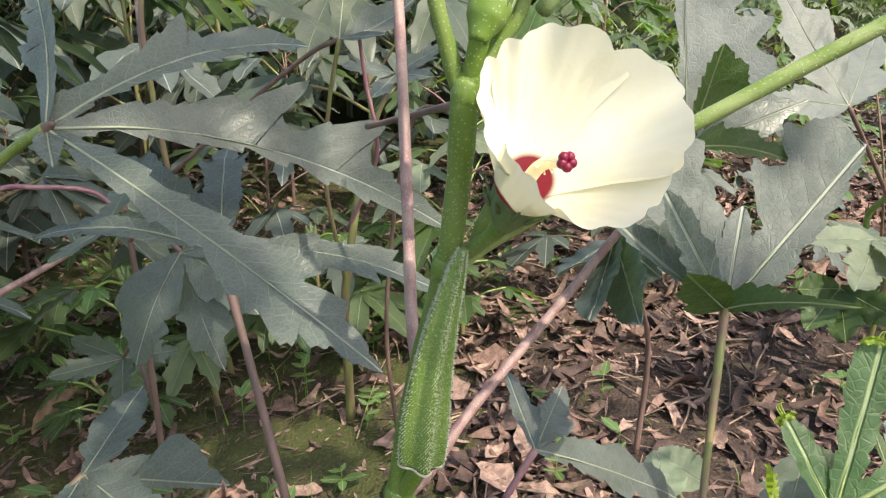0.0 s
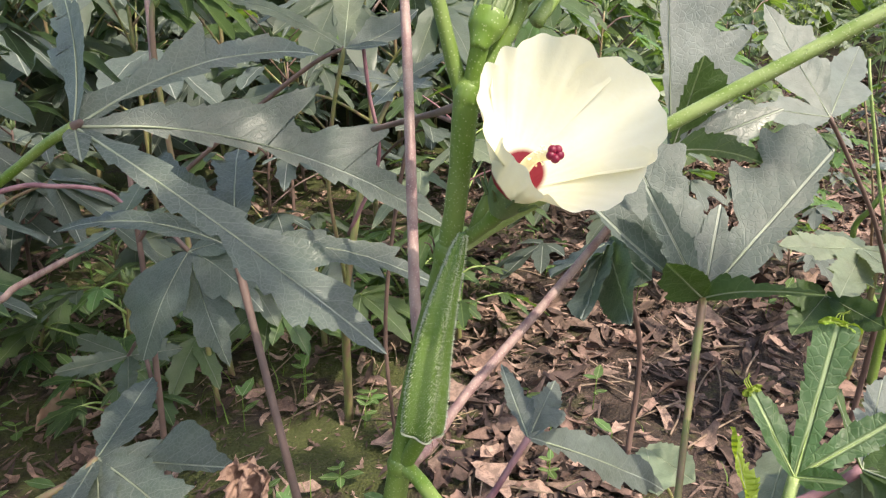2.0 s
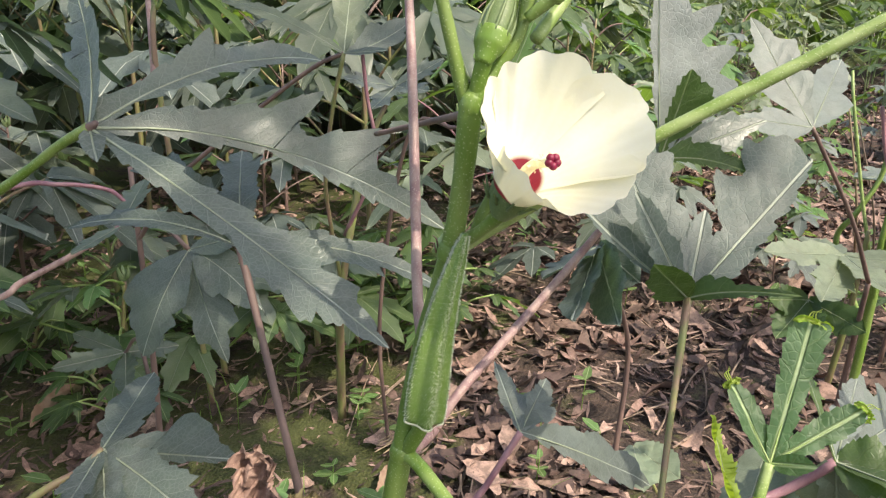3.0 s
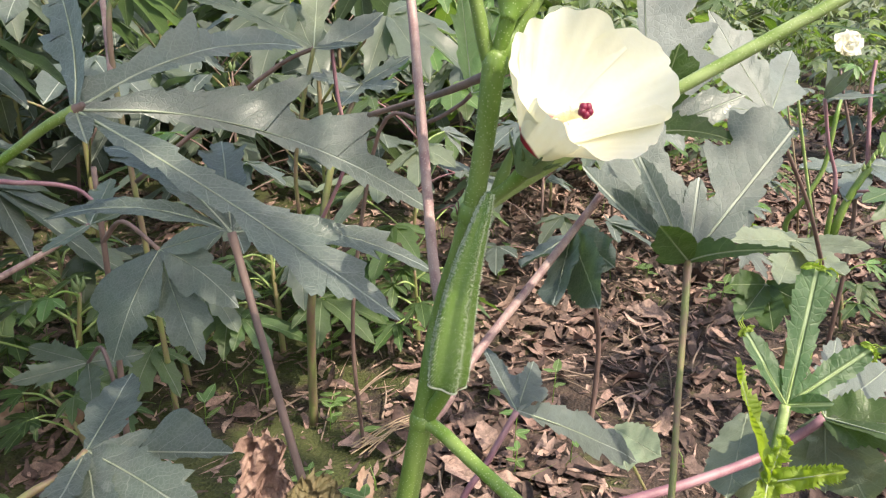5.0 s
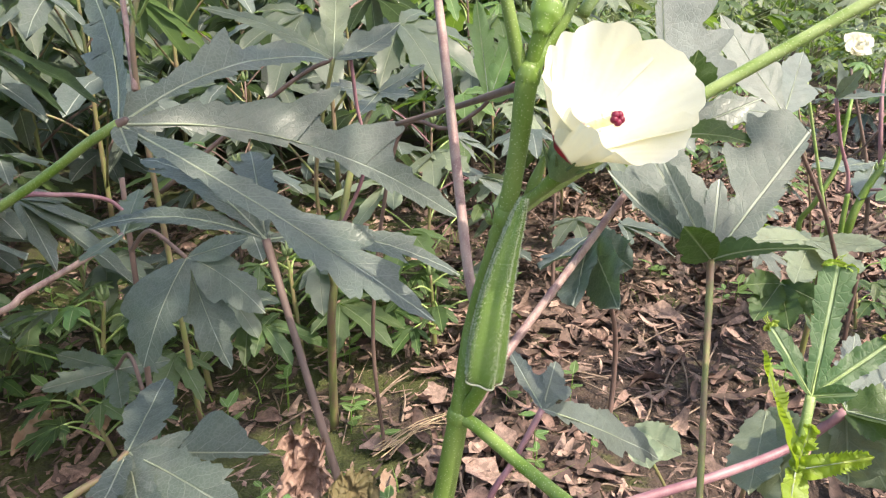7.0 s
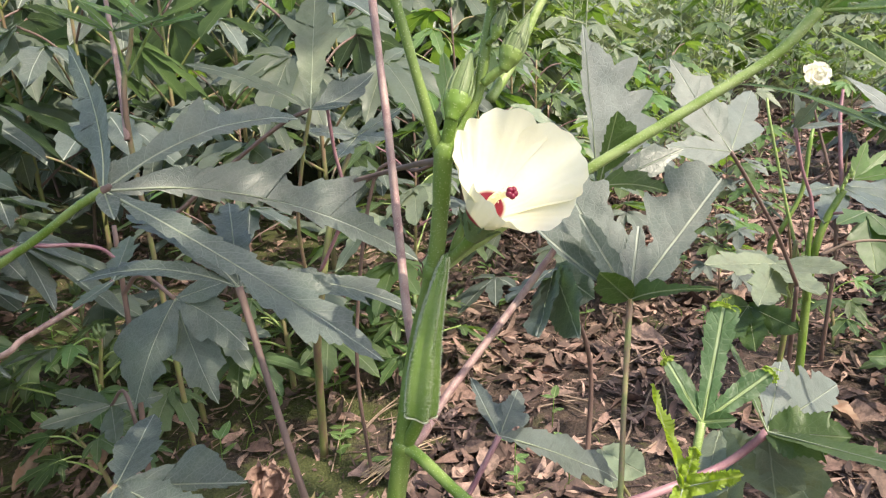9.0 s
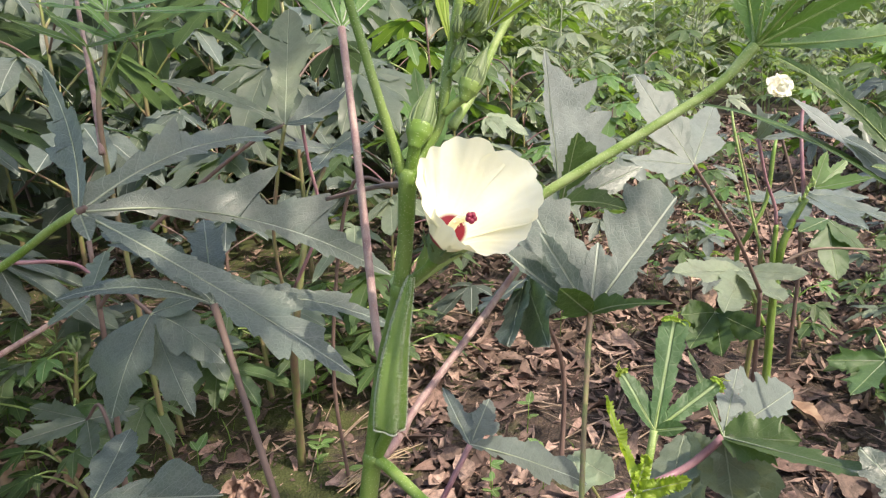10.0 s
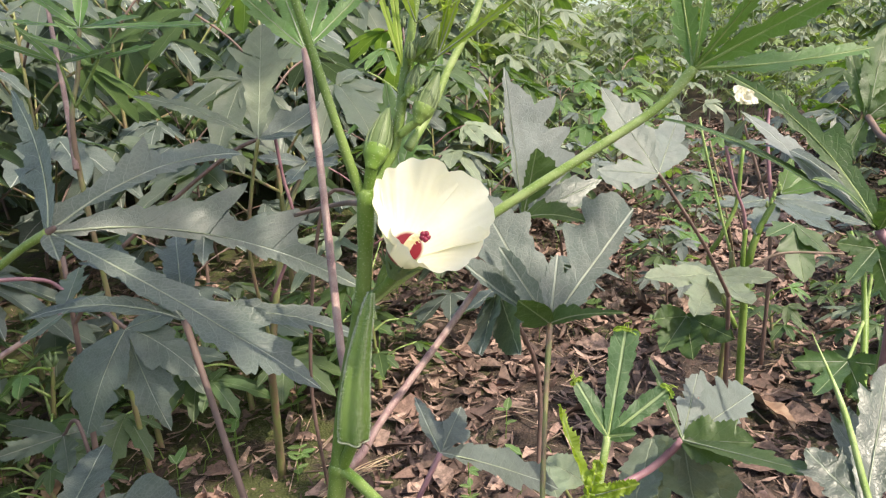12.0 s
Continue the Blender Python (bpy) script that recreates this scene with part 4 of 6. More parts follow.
# ---- young shoot with lime leaves ----
HY = (0.292, 0.367, 0.61)
py = okra_neighbour((0.25, 0.33, 0.0), "young okra shoot with curled lime-green leaflets")
part("stem", tube([(0.25, 0.33, -0.02), (0.255, 0.33, 0.3), (0.268, 0.34, 0.5), (0.282, 0.354, 0.58), HY], (0.006, 0.005, 0.0036, 0.003, 0.0034), 10, 30), STEM_LIGHT, py)
SHOOT_TIPS = ((0.317, 0.402, 0.685), (0.344, 0.378, 0.641), (0.272, 0.392, 0.649))
leaf(py, HY, [
    dict(tip=SHOOT_TIPS[0], up=(-0.2, -0.9, 0.4), fold=0.1, ruffle=0.12, serrate=0.02, left=((0.1, 0.045), (0.34, 0.075), (0.6, 0.1), (0.93, 0.115), (0.99, 0.085)), right=((0.2, 0.065), (0.38, 0.08), (0.6, 0.095), (0.85, 0.115), (0.97, 0.128), (1.0, 0.085))),
    dict(tip=SHOOT_TIPS[1], up=(-0.2, -0.7, 0.7), fold=0.12, ruffle=0.14, serrate=0.02, left=((0.15, 0.06), (0.4, 0.11), (0.85, 0.125), (0.97, 0.07)), right=((0.2, 0.06), (0.5, 0.1), (0.85, 0.1), (0.97, 0.05))),
    dict(tip=SHOOT_TIPS[2], up=(0.45, -0.8, 0.3), fold=0.3, ruffle=0.12, serrate=0.02, left=((0.15, 0.13), (0.42, 0.19), (0.75, 0.16), (0.94, 0.08)), right=((0.19, 0.08), (0.4, 0.15), (0.65, 0.18), (0.9, 0.1))),
    dict(tip=(0.308, 0.349, 0.622), up=(0, -0.7, 0.7), fold=0.25, left=((0.3, 0.2), (0.7, 0.22)), right=((0.3, 0.2), (0.7, 0.2))),
], LEAF_YOUNG, "fresh green young leaf with crimped edge", rib_mat=STEM_LIGHT, n=70)
for tip, w in zip(SHOOT_TIPS, (0.0105, 0.006, 0.004)):
    q = Vector(tip)
    along = (q - Vector(HY)).normalized()
    over = along.cross(Vector((0, -1, 0.3))).normalized()
    bm = bmesh.new()
    uv = bm.loops.layers.uv.new("UVMap")
    for k in (-1, 1):
        lobe(bm, uv, q + over * w * k - along * 0.004, q - over * w * 0.2 * k - along * 0.001 + Vector((0, -0.003, 0)), 0.0026, (0.1, -0.9, 0.4), over * k * 0.001 + along * 0.002, 6, 0.5, 0.9, 0.6, 0.5, 26, 3, seed=k + w * 900, ruffle=0.5)
    for k in range(3):
        tube([q - along * 0.001 + over * w * 0.25 * (k - 1), q + along * 0.004 + over * (0.0012 * (k - 1)), q + along * (0.006 + 0.001 * k) + over * 0.003 + Vector((0, -0.002, 0))], (0.0004, 0.0003, 0.0001), 4, 8, bm)
    part("curled_edge", bm, LEAF_LIME, py, "curled lime-green leaf tip")
leaf(py, (0.265, 0.328, 0.586), [
    dict(tip=(0.248, 0.351, 0.651), width=0.006, up=(0.7, -0.7, 0.1), teeth=22, deep=0.34, base=0.75, peak=0.4, fold=0.8, ruffle=0.35, n=120),
    dict(tip=(0.275, 0.336, 0.611), width=0.007, up=(-0.2, -0.9, 0.2), teeth=16, deep=0.36, base=0.7, peak=0.4, fold=0.5, ruffle=0.55, n=80),
    dict(tip=(0.297, 0.312, 0.605), width=0.008, up=(0, -0.7, 0.6), teeth=16, deep=0.36, base=0.7, peak=0.4, fold=0.4, ruffle=0.55, n=80),
    dict(tip=(0.242, 0.291, 0.57), width=0.009, up=(0, -0.9, 0.2), teeth=6, deep=0.2, base=0.6, peak=0.4, ruffle=0.3),
], LEAF_LIME, "unfolding lime-green leaf with crimped edges")

# ---- low leaf on a mauve petiole ----
HM = (0.426, 0.519, 0.501)
pm = okra_neighbour((0.0, 0.47, 0.0), "low okra leaf on thick mauve petiole")
part("petiole", tube([(0.0, 0.47, -0.02), (0.063, 0.446, 0.391), (0.177, 0.478, 0.418), (0.229, 0.496, 0.426), (0.317, 0.51, 0.444), (0.393, 0.533, 0.456), HM], (0.0056, 0.0052, 0.005, 0.0046, 0.0042, 0.004, 0.0046), 12, 40), STEM_MAUVE, pm)
leaf(pm, HM, [
    dict(tip=(0.484, 0.479, 0.517), width=0.03, up=(0, -0.6, 0.75), teeth=3, deep=0.3, base=0.5, peak=0.5),
    dict(tip=(0.51, 0.388, 0.534), width=0.017, up=(0.1, -0.35, 0.9), teeth=4, deep=0.35, base=0.35),
    dict(tip=(0.41, 0.58, 0.571), width=0.013, up=(0.7, -0.6, 0.3), teeth=3, deep=0.3),
], LEAF_FIELD, "dark green low leaf")
leaf(pm, HM, [
    dict(tip=(0.478, 0.6, 0.535), up=(0, -0.8, 0.6), fold=0.08, serrate=0.03, right=((0.3, 0.05), (0.6, 0.16), (0.64, 0.06), (0.85, 0.1)), left=((0.2, 0.06), (0.5, 0.18), (0.55, 0.08), (0.8, 0.12))),
    dict(tip=(0.585, 0.66, 0.47), up=(0, -0.8, 0.6), fold=0.08, serrate=0.03, left=((0.3, 0.06), (0.5, 0.26), (0.55, 0.12), (0.68, 0.2), (0.72, 0.1), (0.85, 0.12)), right=((0.3, 0.04), (0.7, 0.08), (0.9, 0.05))),
], LEAF_SHEEN, "pale grey folded lobes")
leaf(pm, HM, [
    dict(tip=(0.442, 0.518, 0.424), width=0.034, up=(-0.6, -0.75, 0.2), teeth=1, deep=0.1, base=0.5),
    dict(tip=(0.478, 0.514, 0.417), width=0.034, up=(-0.5, -0.8, 0.2), teeth=1, deep=0.1, base=0.5),
], LEAF_PALE, "pale yellow-green lower lobes")

# ---- small grey leaf near the soil on a reddish petiole ----
HG = (0.172, 0.62, 0.446)
pg = okra_neighbour((0.1, 0.6, 0.0), "small grey okra leaf on reddish petiole")
part("petiole", tube([(0.08, 0.58, -0.02), (0.1, 0.6, 0.2), (0.111, 0.588, 0.346), (0.14, 0.604, 0.393), HG], (0.005, 0.0045, 0.0038, 0.0034, 0.0036), 10, 30), STEM_MAUVE, pg)
leaf(pg, HG, [
    dict(tip=(0.345, 0.725, 0.303), up=(0.2, -0.6, 0.8), bow=(0, 0, 0.006), fold=-0.04, ruffle=0.12, left=((0.13, 0.05), (0.28, 0.1), (0.45, 0.1), (0.65, 0.15), (0.7, 0.09), (0.87, 0.1), (0.9, 0.05)), right=((0.1, 0.015), (0.22, 0.02), (0.43, 0.05), (0.64, 0.08), (0.66, 0.05), (0.8, 0.07), (0.85, 0.04))),
    dict(tip=(0.146, 0.725, 0.468), up=(0.1, -0.75, 0.65), fold=0.1, ruffle=0.12, left=((0.2, 0.04), (0.6, 0.07), (0.65, 0.04)), right=((0.15, 0.08), (0.45, 0.17), (0.5, 0.11), (0.75, 0.09))),
    dict(tip=(0.211, 0.752, 0.432), up=(0, -0.7, 0.7), fold=0.08, ruffle=0.12, left=((0.2, 0.07), (0.6, 0.1), (0.65, 0.06)), right=((0.2, 0.1), (0.5, 0.19), (0.55, 0.12), (0.8, 0.1))),
], LEAF_SHEEN, "small dusty grey-green leaf", n=70)

# ---- low leaf above the moss ----
HL = (-0.255, 0.588, 0.426)
pl = okra_neighbour((-0.42, 0.5, 0.0), "low okra plant with grey-green star leaf")
part("stem", tube([(-0.42, 0.5, -0.02), (-0.41, 0.5, 0.2), (-0.4, 0.51, 0.33)], (0.008, 0.007, 0.006), 10, 16), STEM, pl)
part("petiole", tube([(-0.4, 0.51, 0.33), (-0.298, 0.538, 0.406), (-0.267, 0.562, 0.418), HL], (0.005, 0.004, 0.0036, 0.0036), 10, 24), STEM_TWO, pl)
leaf(pl, HL, [
    dict(tip=(-0.271, 0.735, 0.43), up=(0, -0.6, 0.8), fold=0.06, left=((0.16, 0.06), (0.33, 0.18), (0.36, 0.13), (0.65, 0.21), (0.68, 0.16), (0.86, 0.12)), right=((0.07, 0.08), (0.27, 0.2), (0.3, 0.16), (0.51, 0.22), (0.54, 0.16), (0.76, 0.13))),
    dict(tip=(-0.107, 0.577, 0.43), up=(0, -0.55, 0.85), fold=0.04, left=((0.2, 0.1), (0.43, 0.16), (0.47, 0.25), (0.54, 0.3), (0.65, 0.27), (0.83, 0.1)), right=((0.27, 0.03), (0.5, 0.05), (0.7, 0.03), (0.9, 0.02))),
    dict(tip=(-0.111, 0.494, 0.419), width=0.034, up=(0, -0.55, 0.85), bow=(0, 0, 0.005), teeth=3, deep=0.35, base=0.3),
    dict(tip=(-0.188, 0.471, 0.406), width=0.028, up=(0, -0.55, 0.85), teeth=3, deep=0.35, base=0.3),
    dict(tip=(-0.245, 0.499, 0.422), width=0.02, up=(0, -0.55, 0.85), teeth=3, deep=0.35, base=0.3),
], LEAF_GREY, "grey-green star-shaped leaf")

# ---- hanging dark leaf behind ----
HD = (-0.312, 0.955, 0.51)
pd = okra_neighbour((-0.45, 1.02, 0.0), "okra plant with drooping dark leaves on brown stalks")
part("stem", tube([(-0.45, 1.02, -0.02), (-0.43, 1.02, 0.3), (-0.42, 1.02, 0.62)], (0.006, 0.005, 0.004), 10, 16), STEM_BROWN, pd)
part("petiole", tube([(-0.425, 1.02, 0.5), (-0.38, 1.0, 0.54), HD], (0.004, 0.0035, 0.0035), 8, 14), STEM_BROWN, pd)
leaf(pd, HD, [
    dict(tip=(-0.37, 0.885, 0.364), up=(-0.2, -0.8, 0.5), bow=(0, -0.01, 0.01), fold=-0.08, right=((0.08, 0.12), (0.3, 0.3), (0.5, 0.4), (0.66, 0.42), (0.7, 0.3), (0.8, 0.27), (0.86, 0.16)), left=((0.2, 0.14), (0.46, 0.24), (0.58, 0.14), (0.65, 0.2), (0.75, 0.13), (0.92, 0.1))),
    dict(tip=(-0.186, 0.895, 0.443), up=(0.2, -0.75, 0.6), bow=(0, 0, 0.014), fold=-0.05, right=((0.15, 0.1), (0.4, 0.22), (0.6, 0.26), (0.64, 0.18), (0.85, 0.14)), left=((0.2, 0.12), (0.5, 0.2), (0.55, 0.13), (0.75, 0.17), (0.8, 0.08))),
    dict(tip=(-0.243, 0.89, 0.355), up=(0.2, -0.85, 0.4), bow=(0, -0.01, 0.004), fold=-0.05, right=((0.15, 0.08), (0.5, 0.18), (0.54, 0.12), (0.75, 0.16), (0.8, 0.07)), left=((0.2, 0.1), (0.5, 0.18), (0.7, 0.2), (0.74, 0.1))),
    dict(tip=(-0.211, 0.94, 0.545), up=(0, -0.7, 0.7), fold=0.05, right=((0.2, 0.12), (0.6, 0.2), (0.8, 0.12)), left=((0.2, 0.12), (0.5, 0.18), (0.8, 0.1))),
], LEAF_GREY, "drooping dull green leaf")
H2 = (-0.514, 1.077, 0.26)
leaf(pd, H2, [dict(tip=(-0.622, 1.025, 0.251), width=0.03, up=(0, -0.6, 0.8), teeth=3), dict(tip=(-0.456, 0.965, 0.249), width=0.03, up=(0, -0.7, 0.7), teeth=2), dict(tip=(-0.436, 1.125, 0.252), width=0.03, up=(0, -0.6, 0.8), teeth=3), dict(tip=(-0.682, 1.182, 0.24), width=0.03, up=(0, -0.5, 0.8), teeth=3)], LEAF)
part("petiole", tube([(-0.44, 1.02, 0.2), (-0.47, 1.05, 0.3), H2], (0.004, 0.0035, 0.003), 8, 12), STEM_BROWN, pd)

# ---- long pink stalk entering beside the moss, and a dark one ----
ps = okra_neighbour((-0.75, 0.72, 0.0), "okra plant with long straw-pink petiole and small leaf")
part("stem", tube([(-0.75, 0.72, -0.02), (-0.74, 0.72, 0.35), (-0.73, 0.72, 0.6)], (0.01, 0.009, 0.007), 10, 16), STEM, ps)
HS = (-0.333, 0.816, 0.59)
part("petiole", tube([(-0.735, 0.72, 0.45), (-0.477, 0.74, 0.512), (-0.432, 0.757, 0.535), (-0.372, 0.788, 0.566), HS], (0.005, 0.0042, 0.004, 0.0036, 0.003), 10, 28), STEM_PINK, ps)
leaf(ps, HS, [dict(tip=(-0.345, 0.729, 0.584), width=0.014, up=(0, -0.6, 0.8), teeth=3, base=0.4), dict(tip=(-0.321, 0.92, 0.586), width=0.025, up=(0, -0.5, 0.85), teeth=3), dict(tip=(-0.379, 0.984, 0.611), width=0.025, up=(0, -0.6, 0.8), teeth=3)], LEAF)
part("petiole", tube([(-0.735, 0.72, 0.55), (-0.5, 0.835, 0.627), (-0.429, 0.855, 0.633), (-0.386, 0.891, 0.618), (-0.366, 0.903, 0.594)], (0.004, 0.0036, 0.0032, 0.003, 0.0026), 9, 24), STEM_MAUVE, ps)

# ---- pale leaf group beyond the pink petiole ----
pA = okra_neighbour((-0.3, 1.3, 0.0), "okra plant with leaf lobes coloured pale as lit")
HX = (-0.094, 1.1, 0.79)
HX2 = (-0.04, 1.3, 0.72)
leaf(pA, HX2, [dict(tip=Vector(HX2) + Vector(d), width=0.026, up=(0, -0.6, 0.8), teeth=3, deep=0.5, base=0.3) for d in ((-0.09, -0.05, 0.02), (-0.03, -0.09, -0.03), (0.07, -0.06, 0.0), (0.09, 0.03, 0.05))], LEAF_GREY, "grey-green side leaf", n=26)
part("stem", tube([(-0.17, 1.3, -0.02), (-0.155, 1.25, 0.2), (-0.136, 1.2, 0.348), (-0.09, 1.25, 0.6), (-0.04, 1.3, 0.72)], (0.01, 0.009, 0.008, 0.006, 0.004), 10, 24), STEM_TWO, pA)
part("petiole", tube([(-0.136, 1.2, 0.36), (-0.145, 1.15, 0.56), (-0.122, 1.12, 0.69), HX], (0.004, 0.0036, 0.0034, 0.0036), 9, 18), STEM_TWO, pA)
part("petiole", tube([(-0.13, 1.22, 0.45), (-0.06, 1.17, 0.6), (-0.066, 1.14, 0.72), (-0.07, 1.13, 0.79)], (0.004, 0.0034, 0.0032, 0.0032), 9, 18), STEM_MAUVE, pA)
part("petiole", tube([(-0.43, 1.18, 0.56), (-0.26, 1.15, 0.69), (-0.15, 1.12, 0.765), HX], (0.0042, 0.004, 0.0036, 0.0034), 9, 18), STEM_BROWN, pA)
# lit lobes of the leaf, their light put into a paler colour
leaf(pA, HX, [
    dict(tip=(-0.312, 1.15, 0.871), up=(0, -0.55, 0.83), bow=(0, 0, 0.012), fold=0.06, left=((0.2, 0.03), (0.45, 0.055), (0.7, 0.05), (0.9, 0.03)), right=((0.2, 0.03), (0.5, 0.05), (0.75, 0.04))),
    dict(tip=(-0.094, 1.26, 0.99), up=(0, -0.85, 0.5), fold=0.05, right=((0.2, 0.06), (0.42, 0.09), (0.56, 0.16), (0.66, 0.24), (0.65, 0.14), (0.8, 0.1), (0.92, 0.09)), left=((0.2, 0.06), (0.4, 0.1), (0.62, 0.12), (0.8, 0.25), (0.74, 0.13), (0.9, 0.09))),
], LEAF_PALE, "leaf lobes coloured pale green as lit", n=60)
# other lobes of the same leaf, shade put into a greyer colour
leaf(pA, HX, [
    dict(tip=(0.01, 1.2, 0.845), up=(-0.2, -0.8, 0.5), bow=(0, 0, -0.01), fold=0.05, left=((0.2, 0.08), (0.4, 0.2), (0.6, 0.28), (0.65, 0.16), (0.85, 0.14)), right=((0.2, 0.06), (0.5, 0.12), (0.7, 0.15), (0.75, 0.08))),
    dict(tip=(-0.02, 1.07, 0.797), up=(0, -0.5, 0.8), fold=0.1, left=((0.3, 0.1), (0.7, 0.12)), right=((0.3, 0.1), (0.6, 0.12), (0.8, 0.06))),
], LEAF_GREY, "lobes coloured grey-green as in shade", n=50)

# ---- right-hand neighbours ----
pq = okra_neighbour((0.62, 0.5, 0.0), "okra plant with arched leaf on red petiole")
HQ = (0.576, 0.469, 0.734)
part("stem", tube([(0.62, 0.5, -0.02), (0.615, 0.49, 0.4), (0.61, 0.48, 0.62)], (0.011, 0.009, 0.007), 12, 20), STEM, pq)
part("petiole", tube([(0.613, 0.485, 0.55), (0.589, 0.458, 0.697), HQ], (0.005, 0.0042, 0.0044), 10, 16), STEM_MAUVE, pq)
leaf(pq, HQ, [
    dict(tip=(0.486, 0.598, 0.876), up=(-0.35, -0.8, 0.45), bow=(0.012, 0, 0.012), fold=0.1, right=((0.08, 0.04), (0.2, 0.05), (0.28, 0.045), (0.41, 0.1), (0.46, 0.115), (0.47, 0.045), (0.61, 0.03), (0.76, 0.055), (0.78, 0.03), (0.9, 0.02)), left=((0.08, 0.025), (0.28, 0.02), (0.47, 0.035), (0.48, 0.022), (0.63, 0.03), (0.64, 0.018), (0.84, 0.015))),
    dict(tip=(0.445, 0.691, 0.826), width=0.011, up=(0.1, -0.25, 0.96), bow=(-0.006, 0, 0.022), teeth=4, deep=0.3, base=0.3, peak=0.55),
    dict(tip=(0.504, 0.467, 0.785), width=0.009, up=(0.2, -0.5, 0.8), bow=(0, 0, 0.012), teeth=3, deep=0.3, base=0.3),
    dict(tip=(0.57, 0.44, 0.78), width=0.016, up=(-0.2, -0.8, 0.5), teeth=3, deep=0.3, base=0.3),
], LEAF_DEEP, "arched dark green toothed leaf", n=64, rib_mat=STEM_LIGHT)
# extra pale blade: the sheen of the fold is put into its colour
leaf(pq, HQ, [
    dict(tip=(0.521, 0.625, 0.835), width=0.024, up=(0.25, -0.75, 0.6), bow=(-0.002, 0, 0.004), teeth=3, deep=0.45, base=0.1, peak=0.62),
], LEAF_SKY_SHEEN, "pale blade added as sheen on the fold", n=48, rib=False)
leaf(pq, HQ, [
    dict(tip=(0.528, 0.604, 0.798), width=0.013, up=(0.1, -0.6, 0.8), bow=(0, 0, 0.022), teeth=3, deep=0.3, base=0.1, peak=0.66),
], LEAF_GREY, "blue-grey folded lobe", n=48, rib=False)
HQ2 = (0.659, 0.612, 0.822)
part("petiole", tube([(0.61, 0.48, 0.62), (0.643, 0.538, 0.776), (0.655, 0.588, 0.807), HQ2], (0.005, 0.0036, 0.0032, 0.0036), 9, 18), STEM_BROWN, pq)
leaf(pq, HQ2, [
    dict(tip=(0.659, 0.653, 0.894), width=0.014, up=(-0.5, -0.8, 0.3), teeth=3, deep=0.4, base=0.3),
    dict(tip=(0.703, 0.657, 0.921), width=0.026, up=(0, -0.9, 0.3), teeth=4, deep=0.45, base=0.3),
    dict(tip=(0.71, 0.6, 0.866), width=0.022, up=(0.3, -0.8, 0.4), teeth=3, deep=0.4, base=0.3),
    dict(tip=(0.621, 0.6, 0.768), width=0.014, up=(0, -0.6, 0.75), teeth=3, deep=0.4, base=0.3),
], LEAF_FIELD, "green upright toothed leaf", n=48)
HC = (0.492, 0.339, 0.544)
leaf(pq, HC, [
    dict(tip=(0.472, 0.389, 0.568), width=0.026, up=(0, -0.7, 0.7), teeth=3, base=0.4),
    dict(tip=(0.55, 0.446, 0.569), width=0.026, up=(0, -0.75, 0.6), teeth=3, base=0.4),
    dict(tip=(0.578, 0.437, 0.618), width=0.026, up=(-0.2, -0.75, 0.6), teeth=3, base=0.4),
], LEAF_GREY)
part("petiole", tube([(0.61, 0.49, 0.4), (0.56, 0.42, 0.5), HC], (0.005, 0.004, 0.004), 9, 14), STEM_TWO, pq)
pw = okra_neighbour((0.810, 1.068, 0.0), "okra plant with pale notched leaf on red stalk")
HP = (0.583, 0.99, 0.706)
part("stem", tube([(0.88, 1.27, -0.02), (0.87, 1.25, 0.2), (0.815, 1.16, 0.411)], (0.006, 0.0052, 0.0042), 9, 18), STEM_BROWN, pw)
part("petiole", tube([(0.815, 1.16, 0.411), (0.722, 1.08, 0.538), (0.648, 1.03, 0.629), HP], (0.0042, 0.0034, 0.003, 0.003), 9, 18), STEM_BROWN, pw)
leaf(pw, HP, [
    dict(tip=(0.516, 1.1, 0.85), up=(0, -0.85, 0.5), fold=0.05, right=((0.2, 0.08), (0.4, 0.2), (0.45, 0.13), (0.7, 0.22), (0.75, 0.1)), left=((0.2, 0.1), (0.4, 0.22), (0.45, 0.14), (0.7, 0.16), (0.75, 0.08))),
    dict(tip=(0.68, 1.14, 0.79), up=(0, -0.8, 0.55), fold=0.06, right=((0.2, 0.1), (0.5, 0.2), (0.55, 0.1), (0.8, 0.1)), left=((0.2, 0.12), (0.55, 0.26), (0.6, 0.14), (0.8, 0.1))),
    dict(tip=(0.47, 0.97, 0.722), up=(0, -0.7, 0.7), fold=0.06, right=((0.2, 0.12), (0.6, 0.22), (0.65, 0.12)), left=((0.2, 0.16), (0.5, 0.3), (0.55, 0.2), (0.8, 0.16))),
], LEAF_SHEEN, "pale grey-green notched leaf", n=50)
pbd = okra_neighbour((0.42, 1.1, 0.0), "okra plant with broad dark green leaf")
HB2 = (0.305, 1, 0.519)
part("stem", tube([(0.42, 1.2, -0.02), (0.42, 1.2, 0.25), HB2], (0.006, 0.005, 0.0036), 9, 16), STEM_BROWN, pbd)
leaf(pbd, HB2, [
    dict(tip=(0.253, 0.853, 0.463), width=0.05, up=(-0.8, -0.55, 0.2), teeth=3, deep=0.2, base=0.5),
    dict(tip=(0.314, 0.848, 0.46), width=0.05, up=(-0.8, -0.55, 0.2), teeth=3, deep=0.2, base=0.5),
    dict(tip=(0.217, 0.926, 0.492), width=0.04, up=(-0.85, -0.5, 0.2), teeth=3, deep=0.2, base=0.5),
    dict(tip=(0.359, 0.936, 0.487), width=0.04, up=(-0.7, -0.6, 0.3), teeth=3, deep=0.2, base=0.5),
], LEAF_BLUE, "broad dark green leaf", n=36)
HZ = (0.896, 1.388, 0.38)
